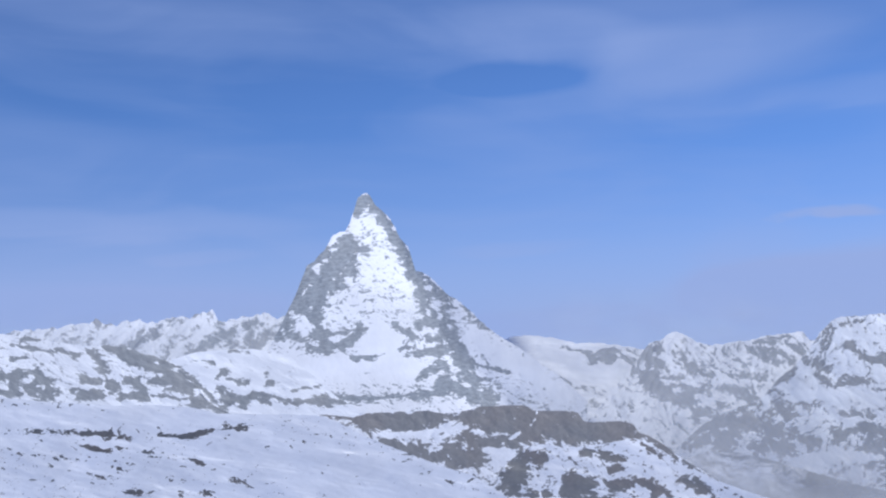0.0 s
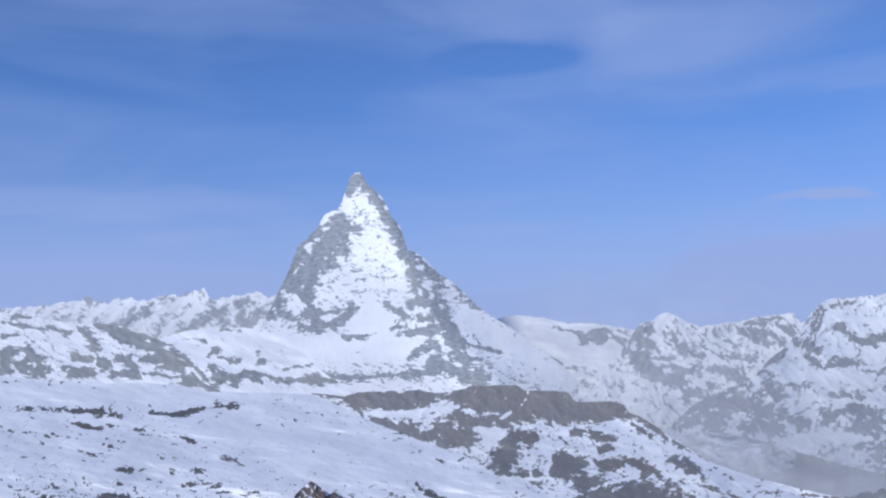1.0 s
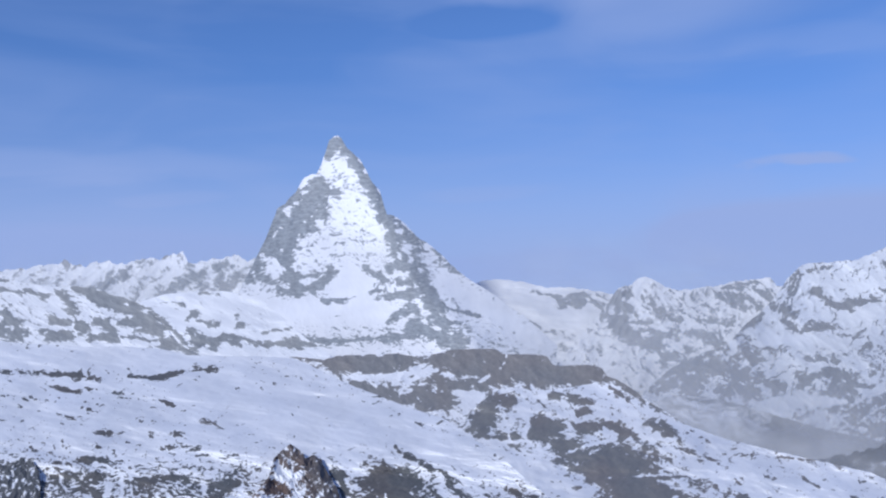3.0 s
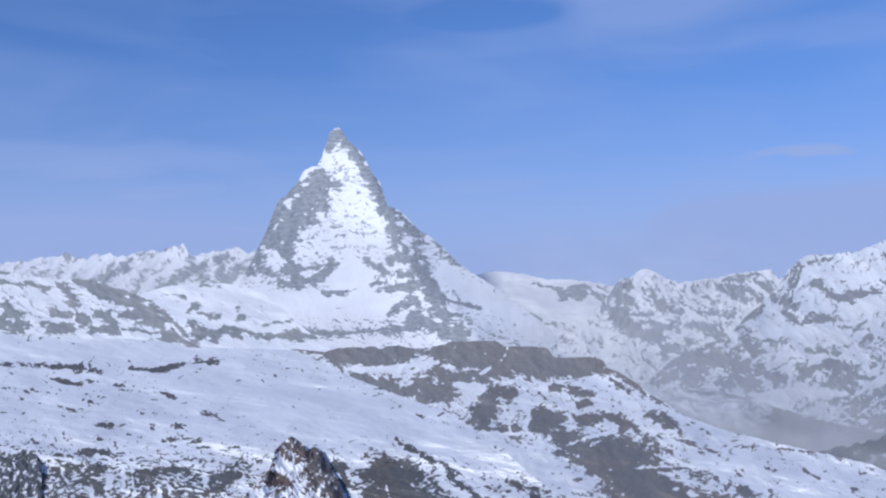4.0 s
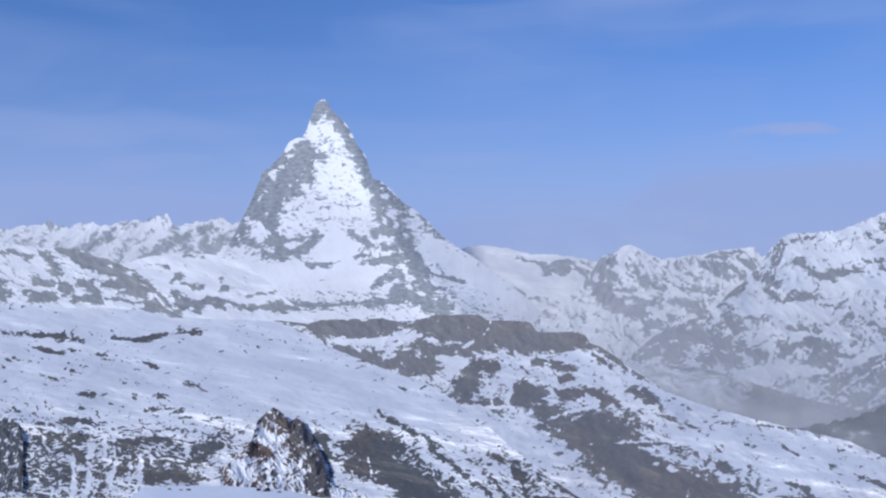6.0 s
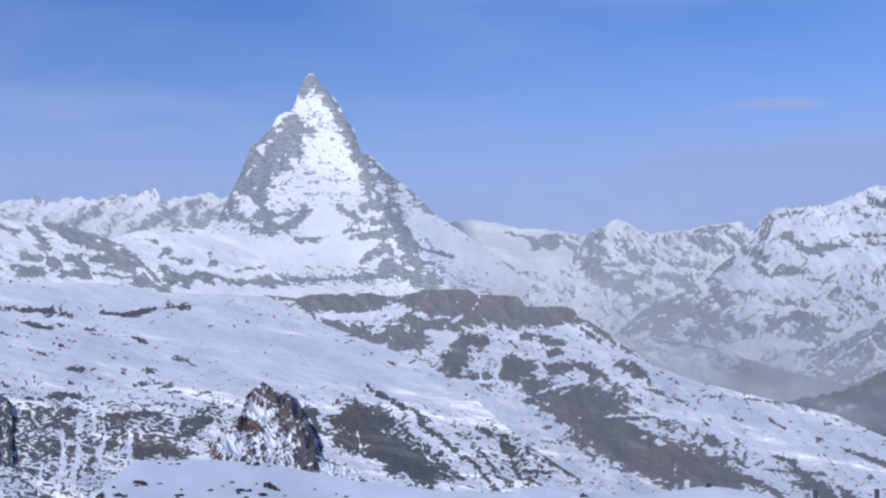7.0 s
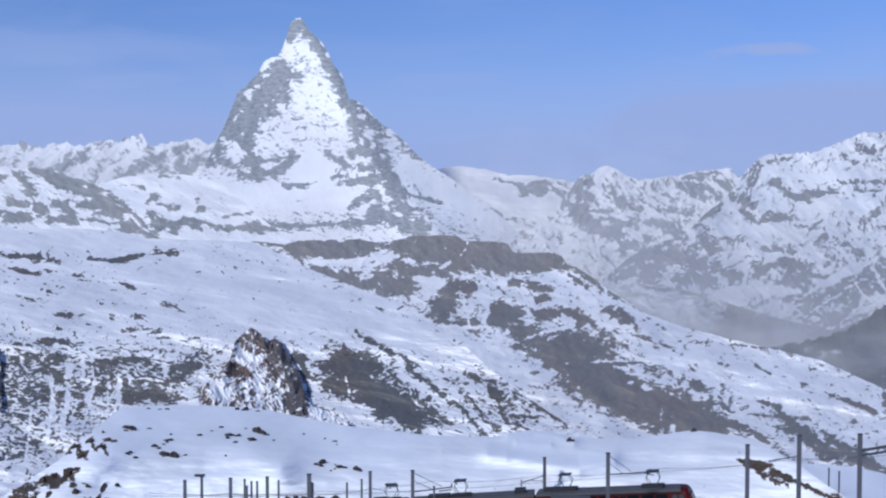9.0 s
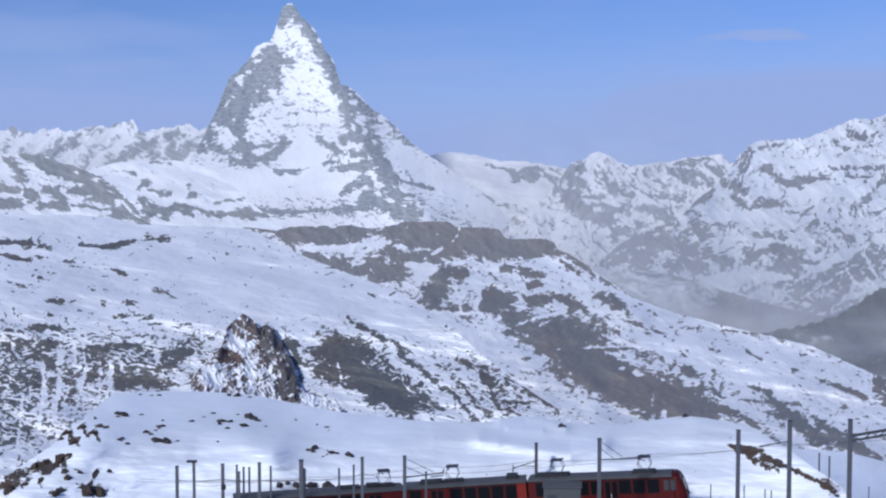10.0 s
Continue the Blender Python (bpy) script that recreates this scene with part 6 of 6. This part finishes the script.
for p, height in zip([(312.5, -224.6, 180), (321, -227.4, 170), (250.5, -252.1, 104), (222.7, -251.1, 108), (267.9, -255.4, 106), (273.1, -256.4, 106),
    (354.3, -253, 125)], (3, 4, 2.2, 1.6, 1.2, 1.2, 1.4)):
    stake(p, height, 0.05 if p[2] < 150 else 0.12)


def cable(name, points, radius, sag, label):
    """A cable hung from point to point."""
    curve = bpy.data.curves.new(name, "CURVE")
    curve.dimensions, curve.bevel_depth, curve.bevel_resolution = "3D", radius, 1
    line = []
    for p, q in zip(points[:-1], points[1:]):
        for k in range(8):
            f = k / 8
            line.append(p.lerp(q, f) - Vector((0, 0, sag * 4 * f * (1 - f))))
    line.append(points[-1])
    spline = curve.splines.new("POLY")
    spline.points.add(len(line) - 1)
    for sp, v in zip(spline.points, line):
        sp.co = (*v, 1)
    curve.materials.append(copper)
    return tagged(new(name, curve), label, "cable")


cable("contact_wire", [spot(*p) for p in [(-250.9, -248.3, 104), (-114.6, -247.3, 105), (0.5, -241.2, 105.5), (57.3, -237.8, 110.5), (178.3, -226.9, 103.4),
    (271.1, -218.4, 100.5), (382.6, -211.3, 98)]], 0.016, 0.12, "dark contact wire strung above the railway")
cable("carrier_wire", [spot(*p) for p in [(-250.9, -245.9, 104), (-114.6, -244.5, 105), (-15, -235.5, 105.5), (76, -230.2, 112), (178.3, -224.6, 103.4),
    (271.1, -216.5, 100.5), (382.5, -208, 98)]], 0.016, 0.3, "dark carrier wire above the contact wire")
cable("feeder_cable", [spot(*p) for p in [(-221.3, -247.3, 101.2), (-183.2, -246.4, 101.2), (-152.7, -246.9, 101.2), (-117.9, -246.4, 100.2)]], 0.035, 0.08, "thick grey feeder cable slung between the posts")
cable("feeder_cable", [spot(*p) for p in [(-117.9, -245.4, 100.2), (-86.4, -245, 103), (-67.2, -241.2, 103.2), (-31.9, -244.5, 102.2)]], 0.02, 0.15, "thin feeder cable slung between the posts")
cable("guard_wire", [spot(*p) for p in [(-207.2, -250.7, 101), (-183.3, -250.7, 101), (-169.6, -247.8, 101), (-152.7, -247.8, 101)]], 0.015, 0.15, "slack thin wire slung between the posts")


def build_hut():
    """The small grey cabin by the line."""
    hut = new("relay_hut")
    base = spot(*[(99.2, -262.1, 98)][0])
    hut.matrix_world = pose(base.x, base.y, base.z - 1.6, 0, 0, -6)
    part("wall", block(-1.5, 1.5, -1.0, 1.0, 0, 2.7, 0.03), concrete, hut, "plain grey plastered wall")
    part("roof", extruded([(-1.1, 2.7), (-1.1, 2.78), (0, 2.9), (1.1, 2.78), (1.1, 2.7)], -1.6, 1.6, 0.02), concrete, hut)
    door = part("door", block(-1.2, -0.45, -1.03, -0.98, 0.05, 2.1, 0.015), dark_steel, hut, "dark steel door")
    part("handle", rod([(-0.55, -1.06, 1.0), (-0.55, -1.06, 1.15)], 0.02), pale_trim, door)
    part("plinth", block(-1.45, 1.45, -1.1, 1.1, -1.2, 0.05, 0.03), concrete, hut)
    tagged(hut, "small grey relay hut with a low flat roof beside the track", "hut")


build_hut()

# ---- boulders on the knoll ----


def boulder(name, place, size, seed):
    bm = bmesh.new()
    bmesh.ops.create_icosphere(bm, subdivisions=3, radius=1.0)
    for v in bm.verts:
        q = v.co * 1.1 + Vector((seed * 3.1, seed * 1.7, 0))
        v.co *= 1 + 0.55 * noise.noise(q) + 0.25 * noise.noise(q * 2.6) + 0.1 * noise.noise(q * 6)
        v.co = Vector((v.co.x * (1.1 + 0.35 * math.sin(seed * 2.3)), v.co.y, v.co.z * (0.8 + 0.25 * math.sin(seed * 1.3)))) * size
    ob = part(name, bm, boulder_rock)
    ob.matrix_world = pose(place.x, place.y, place.z - 0.12 * size, 0, 0, seed * 47)
    return ob


ROCKS = [(-112.1, -221.7, 4), (-107, -220.8, 5), (-108.4, -223.1, 4), (-92, -224.1, 6), (-89.2, -224.6, 4), (-78.8, -226, 6),
    (-76, -226.9, 4), (-100.4, -226.9, 2), (-95.7, -221.7, 2), (-97.1, -225.5, 2)]
ROCKS += [(-135.8, -251.1, 5), (-129.7, -249.2, 3), (-122.6, -250.7, 5), (-119.4, -251.1, 4), (-110.9, -250.2, 6), (-107.1, -251.1, 4),
    (-96.8, -251.1, 7), (-94, -251.6, 5), (-78.9, -252.6, 4), (-239.6, -213.2, 7), (-236.8, -214.6, 5), (-246.1, -207.5, 5),
    (-242.8, -208.4, 4), (-233.9, -201.8, 6), (-236.2, -203.7, 3), (-231.2, -214.1, 6), (-228.4, -215.5, 5), (-238.6, -205.6, 3),
    (-220.9, -214.1, 3), (-268.7, -213.2, 4), (-266.8, -211.8, 3), (-262.2, -217, 3)]
ROCKS += [(-277.5, -238.8, 4), (-208.5, -198, 4), (-183.7, -198, 6), (-185.6, -200.4, 4), (-177.1, -198, 4), (-179, -203.7, 4),
    (-166.8, -200.9, 6), (-165, -202.3, 4), (-160.2, -194.7, 8), (-156.9, -195.7, 6), (-153.7, -197.1, 4), (-170.5, -192.4, 3),
    (-147.2, -201.8, 2), (-187.1, -215.1, 2), (-232.9, -197.1, 3), (-250.6, -192.4, 3), (-266.5, -192.4, 7), (-263.7, -193.3, 5),
    (-269.8, -191.4, 4), (-251.3, -175.8, 3), (-241.5, -176.3, 3), (-234.9, -175.8, 3), (-177.4, -176.3, 4), (-170.4, -176.3, 5),
    (-161, -177.2, 3), (-198.6, -193.8, 3), (-191.6, -190.9, 3), (-122.3, -196.6, 2), (-105, -200.4, 2), (-96.5, -202.8, 3),
    (-95.6, -205.1, 2), (200.5, -193.8, 5), (98.4, -201.8, 5)]
for k, (a, e, size) in enumerate(ROCKS):
    place = on_slope("snow_knoll", a, e)
    tagged(boulder("boulder", place, size * place.y / 2154 * 1.2, k), "dark boulder half sunk in the snow of the knoll", "boulder", "boulders on the knoll")

# ---- crags on the edge of the knoll ----
crag_rock = painted("crag_rock", (0.062, 0.047, 0.039), 0.9, 0.0, 0.7, 0.9)


def crag(place, size, seed):
    """A broken rock with flat faces and sharp edges, taller on one side."""
    rng = random.Random(seed)
    bm = bmesh.new()
    bmesh.ops.create_icosphere(bm, subdivisions=3, radius=1.0)
    for k in range(11):
        way = Vector((rng.uniform(-1, 1), rng.uniform(-1, 1), rng.uniform(-0.5, 1))).normalized()
        reach = rng.uniform(0.55, 0.85)
        for v in bm.verts:
            over = v.co.dot(way) - reach
            if over > 0:
                v.co -= way * over
    for v in bm.verts:
        v.co += v.co.normalized() * (0.10 * noise.noise(v.co * 3 + Vector((seed, 0, 0))) + 0.05 * noise.noise(v.co * 8))
        v.co = Vector((v.co.x * rng.uniform(1.12, 1.18), v.co.y * 0.9, v.co.z * (0.75 + 0.4 * math.sin(seed * 1.9) ** 2))) * size
    ob = part("crag", bm, crag_rock)
    ob.matrix_world = pose(place.x, place.y, place.z - 0.25 * size, 0, rng.uniform(-25, 25), rng.uniform(0, 360))
    return tagged(ob, "dark brown crag breaking through the snow of the knoll", "rock", "crags on the knoll")


CRAGS = [(-312.2, -208.0, 11), (-307.7, -216.0, 9), (-299.0, -203.2, 9), (-290.2, -208.0, 8), (-284.0, -202.3, 6),
    (-317.9, -212.7, 7), (-339.9, -236.4, 12), (-330.5, -232.6, 14), (-318.7, -228.8, 12), (-310.7, -226.0, 8),
    (-359.1, -255.4, 12), (-347.2, -250.7, 10), (-334.5, -246.9, 9), (-295.6, -255.4, 12), (-286.3, -257.3, 10),
    (-312.8, -245.0, 7), (-302.4, -240.2, 5), (-323.9, -257.3, 8), (-288.6, -195.7, 5), (-269.8, -193.8, 5)]
for k, (a, e, size) in enumerate(CRAGS):
    place = on_slope("snow_knoll", a, e)
    crag(place, size * place.y / 2154 * 1.15, k + 1)

# ---- the black signal board on one of the posts ----
board_post = new("signal_board")
board_post.matrix_world = Matrix.Translation(spot(-182.6, -252.6, 100.7))
part("board", block(-0.2, 0.2, -0.05, 0.05, -0.22, 0.22, 0.02), under_black, board_post)
part("clamp", block(-0.06, 0.06, 0.04, 0.26, -0.06, 0.06, 0.01), dark_steel, board_post)
tagged(board_post, "small black signal board clamped to a grey post", "signal")
